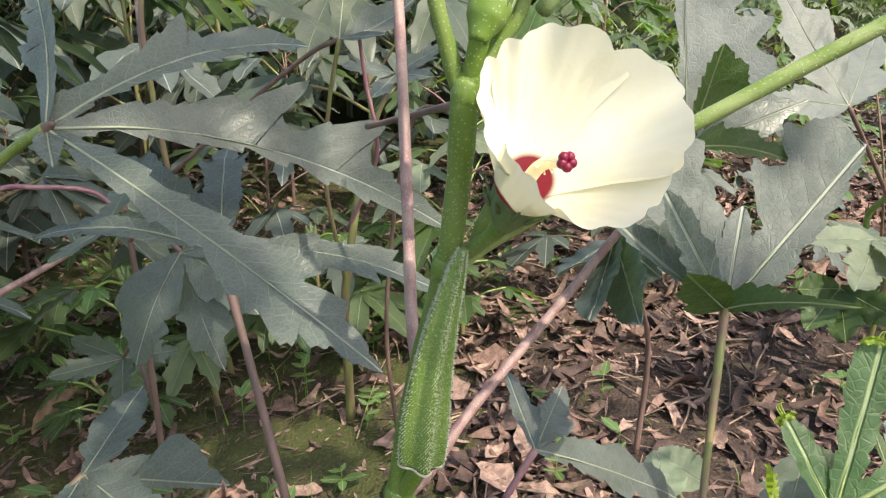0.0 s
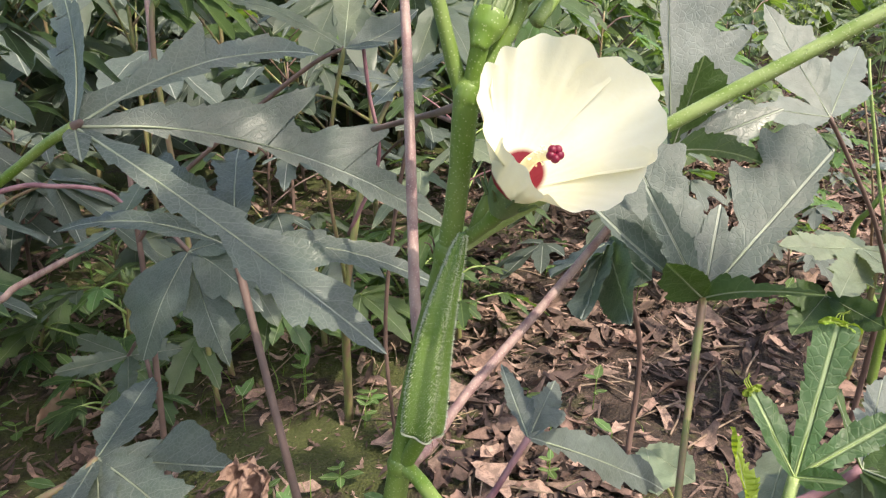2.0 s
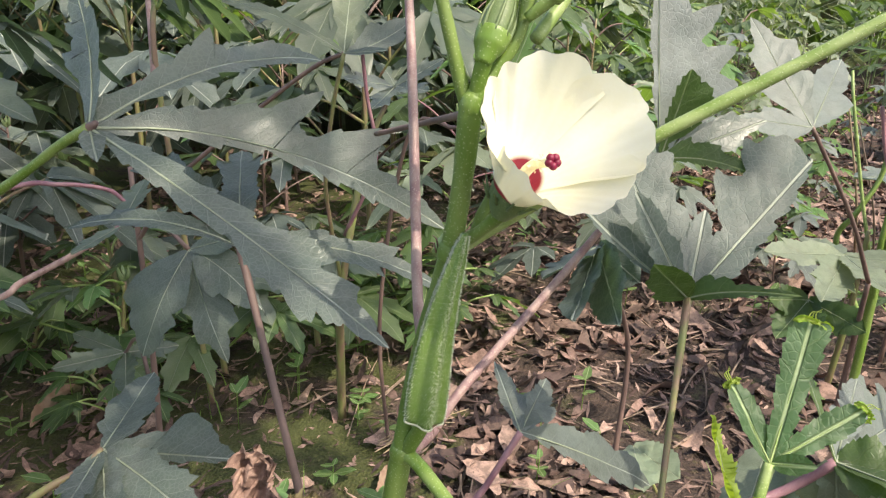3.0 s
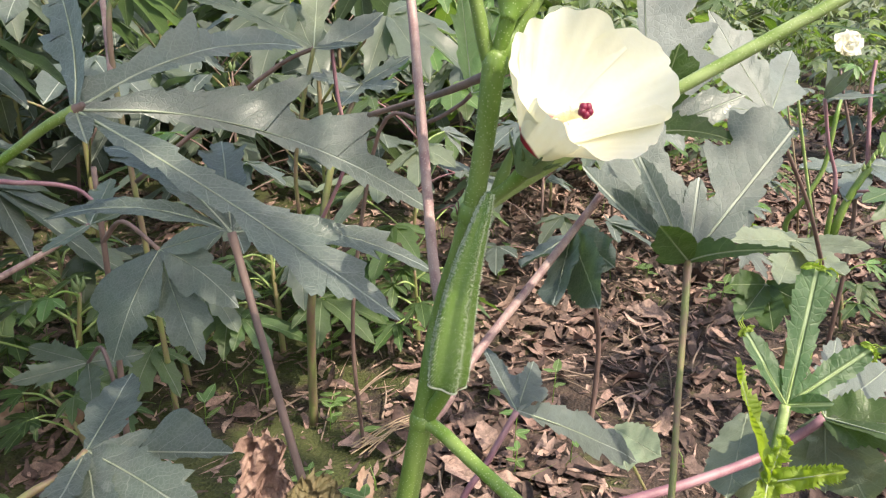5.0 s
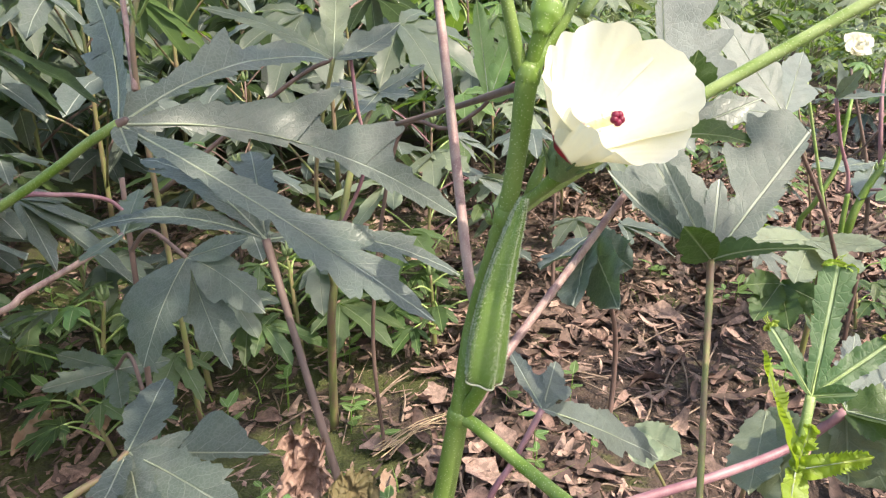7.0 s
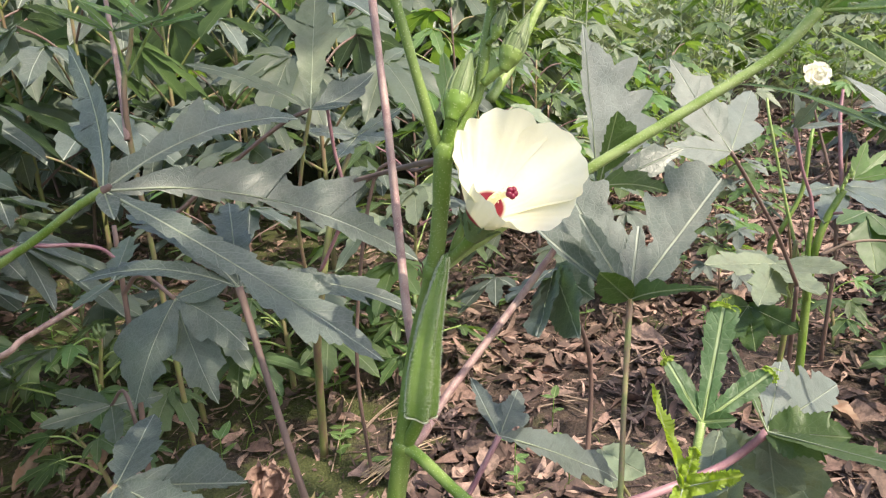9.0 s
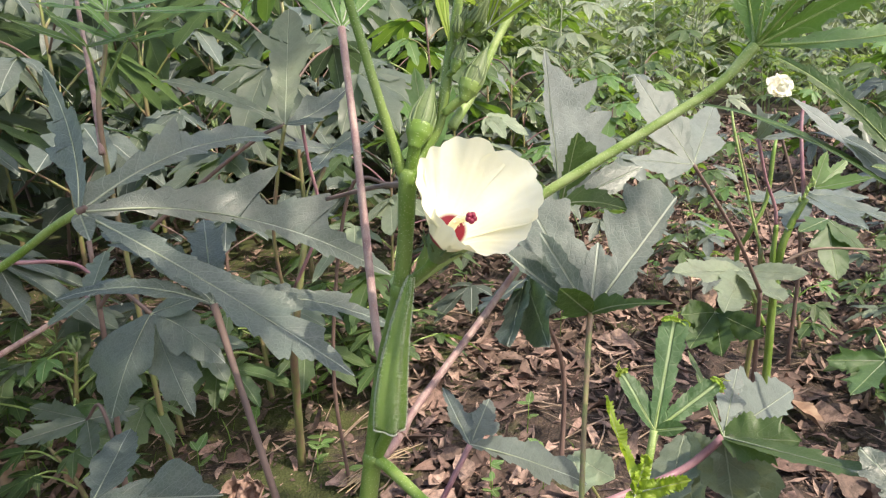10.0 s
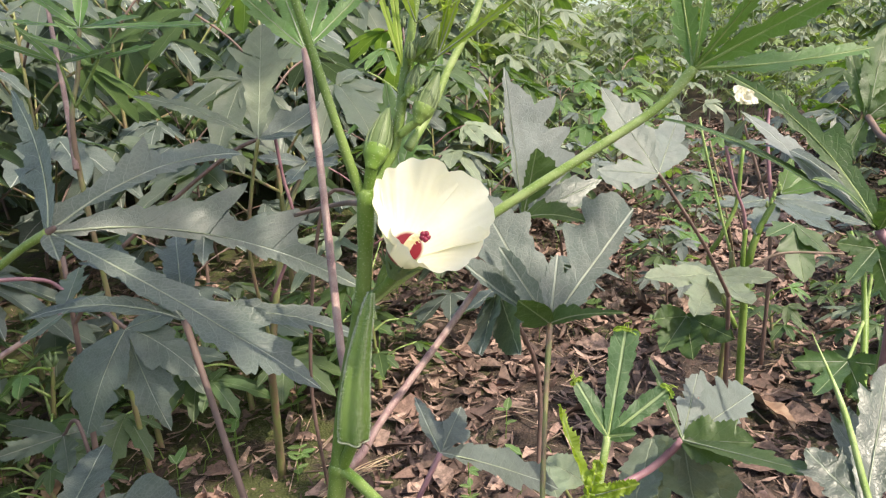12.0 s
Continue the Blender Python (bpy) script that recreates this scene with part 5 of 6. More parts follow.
pz = okra_neighbour((0.98, 1.5, 0.0), "bushy okra plant with broad pale leaves")
part("stem", tube([(1.0, 1.52, -0.02), (1.0, 1.5, 0.2), (1.0, 1.5, 0.4)], (0.008, 0.007, 0.005), 10, 16), STEM_TWO, pz)
HZ2 = (0.782, 1.277, 0.323)
part("petiole", tube([(1.0, 1.5, 0.2), HZ2], (0.004, 0.0034), 8, 10), STEM_LIGHT, pz)
# lower leaf takes the dark green as its shade
leaf(pz, HZ2, [dict(tip=t, width=w, up=(-0.6, -0.7, 0.4), teeth=3, deep=0.3, base=0.4) for t, w in (((0.69, 1.245, 0.335), 0.038), ((0.69, 1.19, 0.28), 0.038), ((0.75, 1.165, 0.268), 0.04), ((0.848, 1.183, 0.302), 0.04))], LEAF_DEEP, "lower leaf coloured dark green as shaded", n=30)
pn = okra_neighbour((0.98, 0.95, 0.0), "leafy okra plant with leaves darkened as shaded and green stem")
part("stem", tube([(0.98, 0.95, -0.02), (0.98, 0.96, 0.25), (1.051, 1.084, 0.448), (1.044, 1.131, 0.541)], (0.008, 0.007, 0.006, 0.004), 10, 20), STEM, pn)
# deep green chosen here in place of shade falling on these leaves
for hub, tips in (((1.078, 1.1, 0.511), ((1.001, 1.11, 0.526), (0.95, 0.997, 0.484), (1.03, 0.98, 0.44), (1.116, 1.043, 0.502))), ((0.941, 0.96, 0.344), ((0.838, 0.968, 0.349), (0.814, 0.863, 0.338), (0.884, 0.836, 0.336), (0.995, 0.906, 0.354)))):
    part("petiole", tube([(1.035, 1.049, 0.391), hub], (0.0036, 0.003), 7, 8), STEM_LIGHT, pn)
    leaf(pn, hub, [dict(tip=t, width=0.03, up=(-0.75, -0.6, 0.3), teeth=3, deep=0.5, base=0.3) for t in tips], LEAF_DEEP, "broad dark green leaf", n=30)
part("petiole", tube([(1.0, 1.5, 0.25), HZ], (0.005, 0.004), 8, 10), STEM_LIGHT, pz)
leaf(pz, HZ, [
    dict(tip=(0.997, 1.282, 0.398), width=0.04, up=(0, -0.5, 0.85), teeth=3, deep=0.25, base=0.4),
    dict(tip=(0.692, 1.308, 0.412), width=0.045, up=(0, -0.5, 0.85), teeth=3, deep=0.35, base=0.4),
    dict(tip=(0.879, 1.181, 0.378), width=0.05, up=(0, -0.6, 0.8), teeth=3, deep=0.3, base=0.4),
    dict(tip=(0.757, 1.185, 0.36), width=0.05, up=(0, -0.6, 0.8), teeth=3, deep=0.35, base=0.4),
    dict(tip=(0.877, 1.543, 0.371), width=0.04, up=(0, -0.5, 0.85), teeth=3, deep=0.35, base=0.4),
], LEAF_PALE, "broad pale green leaf", n=36)


# ---- bushy plant with thick green stem and red petioles ----
pk = okra_neighbour((0.885, 1.225, 0.0), "bushy okra plant with thick green stem and red petioles")
part("stem", tube([(0.885, 1.225, -0.02), (0.88, 1.22, 0.2), (0.877, 1.22, 0.369), (0.87, 1.2, 0.476), (0.887, 1.2, 0.539), (0.912, 1.2, 0.591)], (0.009, 0.0085, 0.008, 0.0076, 0.007, 0.0062), 12, 36), STEM, pk)
part("stem", tube([(0.908, 1.2, 0.595), (0.903, 1.21, 0.651), (0.904, 1.23, 0.729), (0.915, 1.25, 0.78)], (0.005, 0.004, 0.0036, 0.003), 10, 20), STEM_MAUVE, pk)
part("side_branch", tube([(0.88, 1.22, 0.344), (0.856, 1.2, 0.454), (0.856, 1.2, 0.54)], (0.0055, 0.0052, 0.0046), 10, 18), STEM, pk)
part("side_branch", tube([(0.875, 1.24, 0.3), (0.832, 1.3, 0.434), (0.845, 1.28, 0.503), (0.875, 1.28, 0.575), (0.88, 1.28, 0.672), (0.895, 1.3, 0.704)], (0.006, 0.0055, 0.005, 0.0045, 0.0042, 0.003), 10, 30), STEM, pk)
HK = (0.79, 1.18, 0.718)
part("petiole", tube([(0.855, 1.2, 0.54), (0.846, 1.196, 0.58), (0.819, 1.19, 0.637), HK], (0.0042, 0.0034, 0.003, 0.0034), 9, 20), STEM_MAUVE, pk)
part("petiole", tube([(0.878, 1.27, 0.59), (0.893, 1.245, 0.612), (0.905, 1.22, 0.654)], (0.0026, 0.0024, 0.0022), 8, 14), STEM_BROWN, pk)
part("petiole", tube([(0.862, 1.24, 0.44), (0.828, 1.25, 0.556), (0.78, 1.25, 0.715), (0.777, 1.27, 0.768)], (0.0034, 0.003, 0.0028, 0.0024), 9, 20), STEM_LIGHT, pk)
leaf(pk, HK, [
    dict(tip=(0.775, 1.17, 0.788), up=(0.5, -0.8, 0.2), fold=0.5, left=((0.25, 0.16), (0.6, 0.2), (0.65, 0.12)), right=((0.25, 0.2), (0.6, 0.26), (0.65, 0.16))),
    dict(tip=(0.806, 1.14, 0.772), up=(-0.3, -0.85, 0.3), fold=0.4, left=((0.25, 0.16), (0.6, 0.22), (0.65, 0.14)), right=((0.25, 0.14), (0.6, 0.18), (0.65, 0.1))),
    dict(tip=(0.845, 1.12, 0.729), up=(0, -0.5, 0.85), fold=0.2, left=((0.25, 0.1), (0.6, 0.16), (0.65, 0.1)), right=((0.25, 0.12), (0.6, 0.2), (0.65, 0.1))),
], LEAF_SHEEN, "half-folded pale young leaf", n=50)
KF = (0.913, 1.18, 0.615)
leaf(pk, KF, [
    dict(tip=(0.995, 1.13, 0.642), up=(0, -0.6, 0.8), fold=0.1, serrate=0.03, left=((0.2, 0.1), (0.45, 0.26), (0.5, 0.16), (0.75, 0.18), (0.8, 0.08)), right=((0.2, 0.08), (0.5, 0.14), (0.8, 0.08))),
    dict(tip=(0.944, 1.2, 0.685), up=(0, -0.9, 0.3), fold=0.1, serrate=0.03, left=((0.2, 0.1), (0.5, 0.22), (0.55, 0.12), (0.8, 0.12)), right=((0.2, 0.12), (0.5, 0.24), (0.55, 0.14), (0.8, 0.1))),
    dict(tip=(1.006, 1.22, 0.665), up=(0, -0.8, 0.5), fold=0.1, serrate=0.03, left=((0.2, 0.08), (0.5, 0.2), (0.55, 0.1)), right=((0.2, 0.08), (0.5, 0.18), (0.55, 0.1))),
], LEAF_FRESH, "fresh green toothed leaf in the sun", n=60)
KD = (0.928, 1.15, 0.559)
part("petiole", tube([(0.89, 1.2, 0.545), KD], (0.003, 0.0028), 8, 8), STEM_MAUVE, pk)
leaf(pk, KD, [
    dict(tip=(0.842, 1.1, 0.55), up=(-0.2, -0.6, 0.75), fold=0.08, left=((0.2, 0.1), (0.5, 0.2), (0.55, 0.12)), right=((0.2, 0.1), (0.5, 0.24), (0.55, 0.14), (0.8, 0.12))),
    dict(tip=(0.895, 1.05, 0.468), up=(-0.2, -0.85, 0.4), fold=0.08, left=((0.2, 0.12), (0.5, 0.26), (0.55, 0.18), (0.8, 0.16)), right=((0.2, 0.12), (0.5, 0.3), (0.55, 0.2), (0.8, 0.16))),
    dict(tip=(0.96, 1.06, 0.505), up=(0.1, -0.85, 0.5), fold=0.08, left=((0.2, 0.1), (0.5, 0.22), (0.55, 0.12)), right=((0.2, 0.12), (0.5, 0.24), (0.55, 0.14))),
], LEAF_DEEP, "dark green drooping leaf", n=50)
for k in range(7):
    q = Vector((0.888 + 0.0035 * k, 1.182 - 0.004 * (k % 2), 0.588 + 0.0065 * k))
    part("bud", tube([q, q + Vector((-0.004 + 0.002 * (k % 3), -0.006, 0.006)), q + Vector((-0.007 + 0.004 * (k % 3), -0.009, 0.015))], (0.0022, 0.0042, 0.0008), 8, 10), STEM_LIGHT, pk)
pk.location, pk.scale = (1.055, 1.507, -0.194), (1.22, 1.22, 1.22)

# ---- fresh green plant beyond the grey leaf ----
pf = okra_neighbour((-0.477, 1.324, 0.0), "tall okra plant with narrow fresh green leaves")
HF = (-0.463, 1.344, 1.003)
part("stem", tube([(-0.477, 1.324, -0.02), (-0.487, 1.314, 0.35), (-0.497, 1.304, 0.775), (-0.476, 1.331, 0.917), HF], (0.0065, 0.006, 0.0055, 0.0045, 0.004), 10, 24), STEM_TWO, pf)
part("petiole", tube([(-0.497, 1.292, 0.731), (-0.529, 1.372, 0.863), (-0.573, 1.468, 1.049), (-0.595, 1.517, 1.146)], (0.006, 0.0055, 0.0045, 0.004), 9, 18), STEM_PINK, pf)
leaf(pf, HF, [
    dict(tip=(-0.56, 1.25, 1.015), width=0.016, up=(0, -0.5, 0.85), teeth=3, base=0.3),
    dict(tip=(-0.58, 1.377, 1.095), width=0.018, up=(0.3, -0.6, 0.7), teeth=3, base=0.3),
    dict(tip=(-0.466, 1.434, 1.141), width=0.022, up=(0, -0.9, 0.3), teeth=3, base=0.3),
    dict(tip=(-0.303, 1.231, 1.011), width=0.018, up=(0, -0.6, 0.8), teeth=3, base=0.3),
    dict(tip=(-0.215, 1.431, 1.007), width=0.018, up=(0, -0.5, 0.85), teeth=4, base=0.3),
], LEAF_FRESH, "narrow fresh green leaf", n=30)
for q in ((-0.482, 1.275, 0.936), (-0.407, 1.27, 0.94)):
    leaf(pf, q, [dict(tip=Vector(q) + Vector((dx, -0.04, dz)), width=0.014, up=(0, -0.6, 0.8), teeth=3, base=0.35) for dx, dz in ((-0.11, 0.05), (-0.05, 0.07), (0.06, 0.05), (0.12, 0.02))], LEAF_FRESH, "narrow fresh green leaf", n=24)
    part("petiole", tube([(-0.485, 1.314, 0.852), q], (0.003, 0.0026), 7, 8), STEM_LIGHT, pf)

# ---- dark upright leaf on a curved brown stalk beyond the stem ----
pc = okra_neighbour((-0.05, 1.2, 0.0), "okra plant with dark leaf on curved brown stalk")
HCc = (0.15, 1.06, 0.726)
part("petiole", tube([(-0.05, 1.2, -0.02), (-0.06, 1.18, 0.3), (0.001, 1.146, 0.655), (0.085, 1.098, 0.678), (0.132, 1.075, 0.707), HCc], (0.0042, 0.0038, 0.0036, 0.0034, 0.0034, 0.0036), 9, 30), STEM_BROWN, pc)
leaf(pc, HCc, [
    dict(tip=(0.134, 1.113, 0.876), width=0.026, up=(0.2, -0.9, 0.3), teeth=3, base=0.3),
    dict(tip=(0.199, 1.1, 0.844), width=0.024, up=(-0.2, -0.9, 0.3), teeth=3, base=0.35),
    dict(tip=(0.217, 1.013, 0.75), width=0.02, up=(0, -0.6, 0.75), teeth=3, base=0.35),
], LEAF_FRESH, "dark green upright leaf", n=30)

# ---- fading leaves close to the soil ----
pe = okra_neighbour((0.55, 0.85, 0.0), "low okra leaf fading to pale yellow-green")
HE = (0.493, 0.757, 0.351)
part("petiole", tube([(0.55, 0.85, -0.02), (0.52, 0.83, 0.15), HE], (0.004, 0.0035, 0.003), 8, 12), STEM_TWO, pe)
leaf(pe, HE, [dict(tip=(0.42, 0.641, 0.314), width=0.04, up=(-0.65, -0.7, 0.25), teeth=2, deep=0.15, base=0.5), dict(tip=(0.448, 0.61, 0.32), width=0.04, up=(-0.65, -0.7, 0.25), teeth=2, deep=0.15, base=0.5), dict(tip=(0.518, 0.696, 0.33), width=0.03, up=(-0.5, -0.75, 0.35), teeth=2, deep=0.15, base=0.5)], LEAF_PALE, "broad fading yellow-green leaf", n=30)
HE2 = (0.364, 0.884, 0.245)
part("petiole", tube([(0.5, 0.9, -0.01), HE2], (0.003, 0.0026), 7, 8), STEM_TWO, pe)
leaf(pe, HE2, [dict(tip=(0.418, 0.826, 0.236), width=0.034, up=(0, -0.7, 0.7), teeth=2, deep=0.1, base=0.5), dict(tip=(0.36, 0.795, 0.235), width=0.03, up=(0, -0.7, 0.7), teeth=2, deep=0.1, base=0.5)], LEAF_PALE, "broad fading yellow-green leaf", n=30)


# ---- wilted cream flower on a plant further off ----
pwf = okra_neighbour((1.2, 1.65, 0.0), "okra plant bearing a wilted cream flower")
QF = Vector((1.079, 1.643, 0.783))
part("stem", tube([(1.2, 1.65, -0.02), (1.19, 1.65, 0.4), QF - Vector((0, 0, 0.05))], (0.006, 0.005, 0.003), 9, 18), STEM_BROWN, pwf)
bm = bmesh.new()
uv = bm.loops.layers.uv.new("UVMap")
for k in range(6):
    a = k * 1.05 + 0.3
    d = Vector((0.036 * math.cos(a), 0.016 * math.sin(a) - 0.01, 0.026 * math.sin(a) + 0.012))
    lobe(bm, uv, QF - Vector((0, 0, 0.012)), QF + d, 0.02, (0.2 * math.cos(a), -0.9, 0.4), (0, -0.01, 0.005), 2, 0.1, 0.2, 0.6, 0.62, 24, 5, seed=k * 3.1, ruffle=0.16)
part("flower", bm, PETAL_PLAIN, pwf, "wilted ragged cream flower")
leaf(pwf, (1.19, 1.65, 0.5), [dict(tip=(1.19 + 0.2 * math.cos(a), 1.6 + 0.2 * math.sin(a), 0.5 + dz), width=0.05, up=(0, -0.3, 0.95), teeth=3) for a, dz in ((0.3, -0.02), (-0.6, -0.05), (-1.5, -0.04), (3.2, 0), (-2.4, -0.05))], LEAF_GREY, n=24)

# ---- single dry things on the soil ----
def fallen_leaf(a, b, width, mat, label):
    a, b = Vector(a), Vector(b)
    a.z, b.z = ground_height(a.x, a.y) + 0.012, ground_height(b.x, b.y) + 0.018
    ob = thing("fallen_leaf", a, label, "leaf", "fallen leaves")
    bm = bmesh.new()
    uv = bm.loops.layers.uv.new("UVMap")
    lobe(bm, uv, a, b, width, (0.3, -0.3, 0.9), (0, 0, 0.012), 2, 0.05, 0.5, 0.2, 0.45, 26, 3, seed=a.x * 9, ruffle=0.15)
    part("blade", bm, mat, ob)


STRAW = plain_material("straw", (0.4, 0.31, 0.2), (0.3, 0.21, 0.13), 60, 0.7, 0.4, vary=0.2)
TAN = plain_material("fallen_leaf_tan", (0.34, 0.24, 0.17), (0.25, 0.15, 0.1), 40, 0.7, 0.5, vary=0.1)
fallen_leaf((-0.823, 1.191, 0), (-0.818, 1.35, 0), 0.02, TAN, "long curled grey-brown fallen leaf on moss")
fallen_leaf((-0.688, 1.26, 0), (-0.692, 1.385, 0), 0.024, TAN, "reddish-brown fallen leaf on moss")
fallen_leaf((-0.03, 0.977, -0), (-0.041, 1.11, 0), 0.018, TAN, "pointed tan fallen leaf upright in soil")
fallen_leaf((-0.214, 1.694, 0), (-0.178, 1.593, 0), 0.02, TAN, "small orange-brown fallen leaf")
fallen_leaf((1.065, 1.462, 0), (1.067, 1.261, -0), 0.035, TAN, "broad reddish-brown fallen leaf")


def dry_stalk(points, r, mat, label):
    ob = thing("dry_stalk", points[0], label, "stalk", "dry stalks")
    part("stick", tube(points, (r, r * 0.8, r * 0.6), 8, 20, wave=0.25), mat, ob)


for k in range(9):
    a = Vector((-0.054, 1.164, 0)) + Vector((0.02 * math.sin(k * 2.1), 0.02 * math.cos(k * 3.3), 0.012))
    b = Vector((0.085, 1.264, 0)) + Vector((0.03 * math.sin(k * 4.7), 0.03 * math.cos(k * 1.9), 0.02 + 0.004 * (k % 4)))
    dry_stalk([a, (a + b) / 2 + Vector((0, 0.01 * math.sin(k), 0.015)), b], 0.0014, STRAW, "fine straw-coloured dry stalk on soil")
dry_stalk([(0.849, 1.15, 0.474), (0.906, 1.13, 0.505), (1.013, 1.1, 0.505)], 0.0034, TWIG, "thin brown dry stalk leaning among plants")
dry_stalk([(1.531, 2.422, 0), (1.367, 2.217, 0.298), (1.271, 2.203, 0.598)], 0.005, STRAW, "upright straw-coloured dead stalk among the plants")
dry_stalk([(1.552, 2.342, 0), (1.395, 2.155, 0.268), (1.28, 2.136, 0.546)], 0.004, TWIG, "upright brown dead stalk among the plants")
dry_stalk([(1.038, 1.5, 0), (1.032, 1.361, 0), (1.033, 1.324, 0)], 0.003, TWIG, "thin brown dry stalk lying on soil")
dry_stalk([(0.544, 1.224, 0), (0.617, 1.288, 0), (0.7, 1.351, 0)], 0.0026, TWIG, "thin pinkish dry stalk lying on soil")
dry_stalk([(-0.141, 1.214, 0), (-0.135, 1.474, 0), (-0.099, 1.722, -0)], 0.0016, TWIG, "thin dry grass stalk on soil")
dry_stalk([(0.1, 1.049, -0), (0.114, 1.134, 0), (0.109, 1.205, 0)], 0.003, TWIG, "short crooked dry root on soil")

# ---- okra plants of the field ----
def field_leaf(bm, uv, hub, way, size, rng, n=9, m=2):
    """A palmate leaf with five fingers round the direction in which it points."""
    way = Vector(way).normalized()
    up = (Vector((0, 0, 1)) - way * way.z * 0.8 + 0.35 * Vector((rng.uniform(-1, 1), rng.uniform(-1, 1), 0))).normalized()
    side = way.cross(up).normalized()
    cut = rng.uniform(0.3, 0.6)
    for ang, f in ((0, 1.0), (0.75, 0.88), (-0.75, 0.88), (1.5, 0.6), (-1.5, 0.6)):
        d = way * math.cos(ang) + side * math.sin(ang) * 1.0
        L = size * f * rng.uniform(0.85, 1.1)
        tip = Vector(hub) + d * L - Vector((0, 0, L * rng.uniform(0.05, 0.5)))
        lobe(bm, uv, hub, tip, L * rng.uniform(0.2, 0.32), up, (0, 0, L * 0.06), rng.choice((2, 3, 3)), cut, 0.12, 0.28, rng.uniform(0.5, 0.62), n, m, seed=rng.uniform(0, 50))


def field_shape(seed, height, leaves, size):
    """Stalks and leaves of one plant: lists of what to build, at the origin."""
    rng = random.Random(seed)
    lean = Vector((rng.uniform(-0.08, 0.08), rng.uniform(-0.08, 0.08), 0))
    out = []
    for i in range(leaves):
        s = 0.22 + 0.74 * i / (leaves - 1)
        a = i * 2.4 + rng.uniform(-0.4, 0.4)
        node = lean * s + Vector((0, 0, height * s))
        reach = (0.23 - 0.12 * s) * rng.uniform(0.7, 1.2) * size
        w = Vector((math.cos(a), math.sin(a), 0))
        hub = node + w * reach + Vector((0, 0, reach * rng.uniform(0.25, 0.9)))
        out.append((node, hub, w, (0.22 - 0.08 * s) * size * rng.uniform(0.8, 1.15), s))
    return lean, out, rng


def field_plant(seed, height, leaves, size, mats, stalks, label="leafy green okra plant rooted in the field", group="okra plants of the field"):
    lean, spec, rng = field_shape(seed, height, leaves, size)
    ob = thing("okra_plant", (0, 0, 0), label, "plant", group)
    part("stem", tube([(0, 0, -0.03), lean * 0.4 + Vector((0, 0, height * 0.45)), lean + Vector((0, 0, height))], (0.0075, 0.006, 0.0035), 8, 12), rng.choice((STEM_TWO, STEM_TWO, STEM_BROWN)), ob)
    for node, hub, w, L, s in spec:
        part("petiole", tube([node, (node + hub) / 2 + Vector((0, 0, 0.012)), hub], (0.0032, 0.0025, 0.0024), 7, 8), rng.choice(stalks), ob)
        bm = bmesh.new()
        uv = bm.loops.layers.uv.new("UVMap")
        field_leaf(bm, uv, hub, w - Vector((0, 0, 0.15)), L, rng)
        part("leaf", bm, rng.choice(mats) if s < 0.93 else LEAF_FRESH, ob)
    top = lean + Vector((0, 0, height))
    for k in range(3):
        a = k * 2.2
        part("bud", tube([top, top + Vector((0.008 * math.cos(a), 0.008 * math.sin(a), 0.012)), top + Vector((0.012 * math.cos(a), 0.012 * math.sin(a), 0.032))], (0.003, 0.006, 0.001), 7, 8), CALYX, ob)
    return ob


def open_ground(x, y):
    """Where no plant of the field stands: the strip before the flower, the littered gap and the walker's way."""
    if -1.3 < x < 1.3 and -0.9 < y < 0.95:
        return True
    if -0.95 < x < 1.05 and 0 < y < 1.2 or -0.5 < x < 1.05 and 0 < y < 1.5:
        return True
    return 0.3 < x < 1.3 and 0 < y < 1.85


def lane(x, y):
    """The open, littered lane between two rows."""
    return y > 1.0 and abs(x - (0.3 + 0.5 * y)) < 0.55 + 0.05 * y


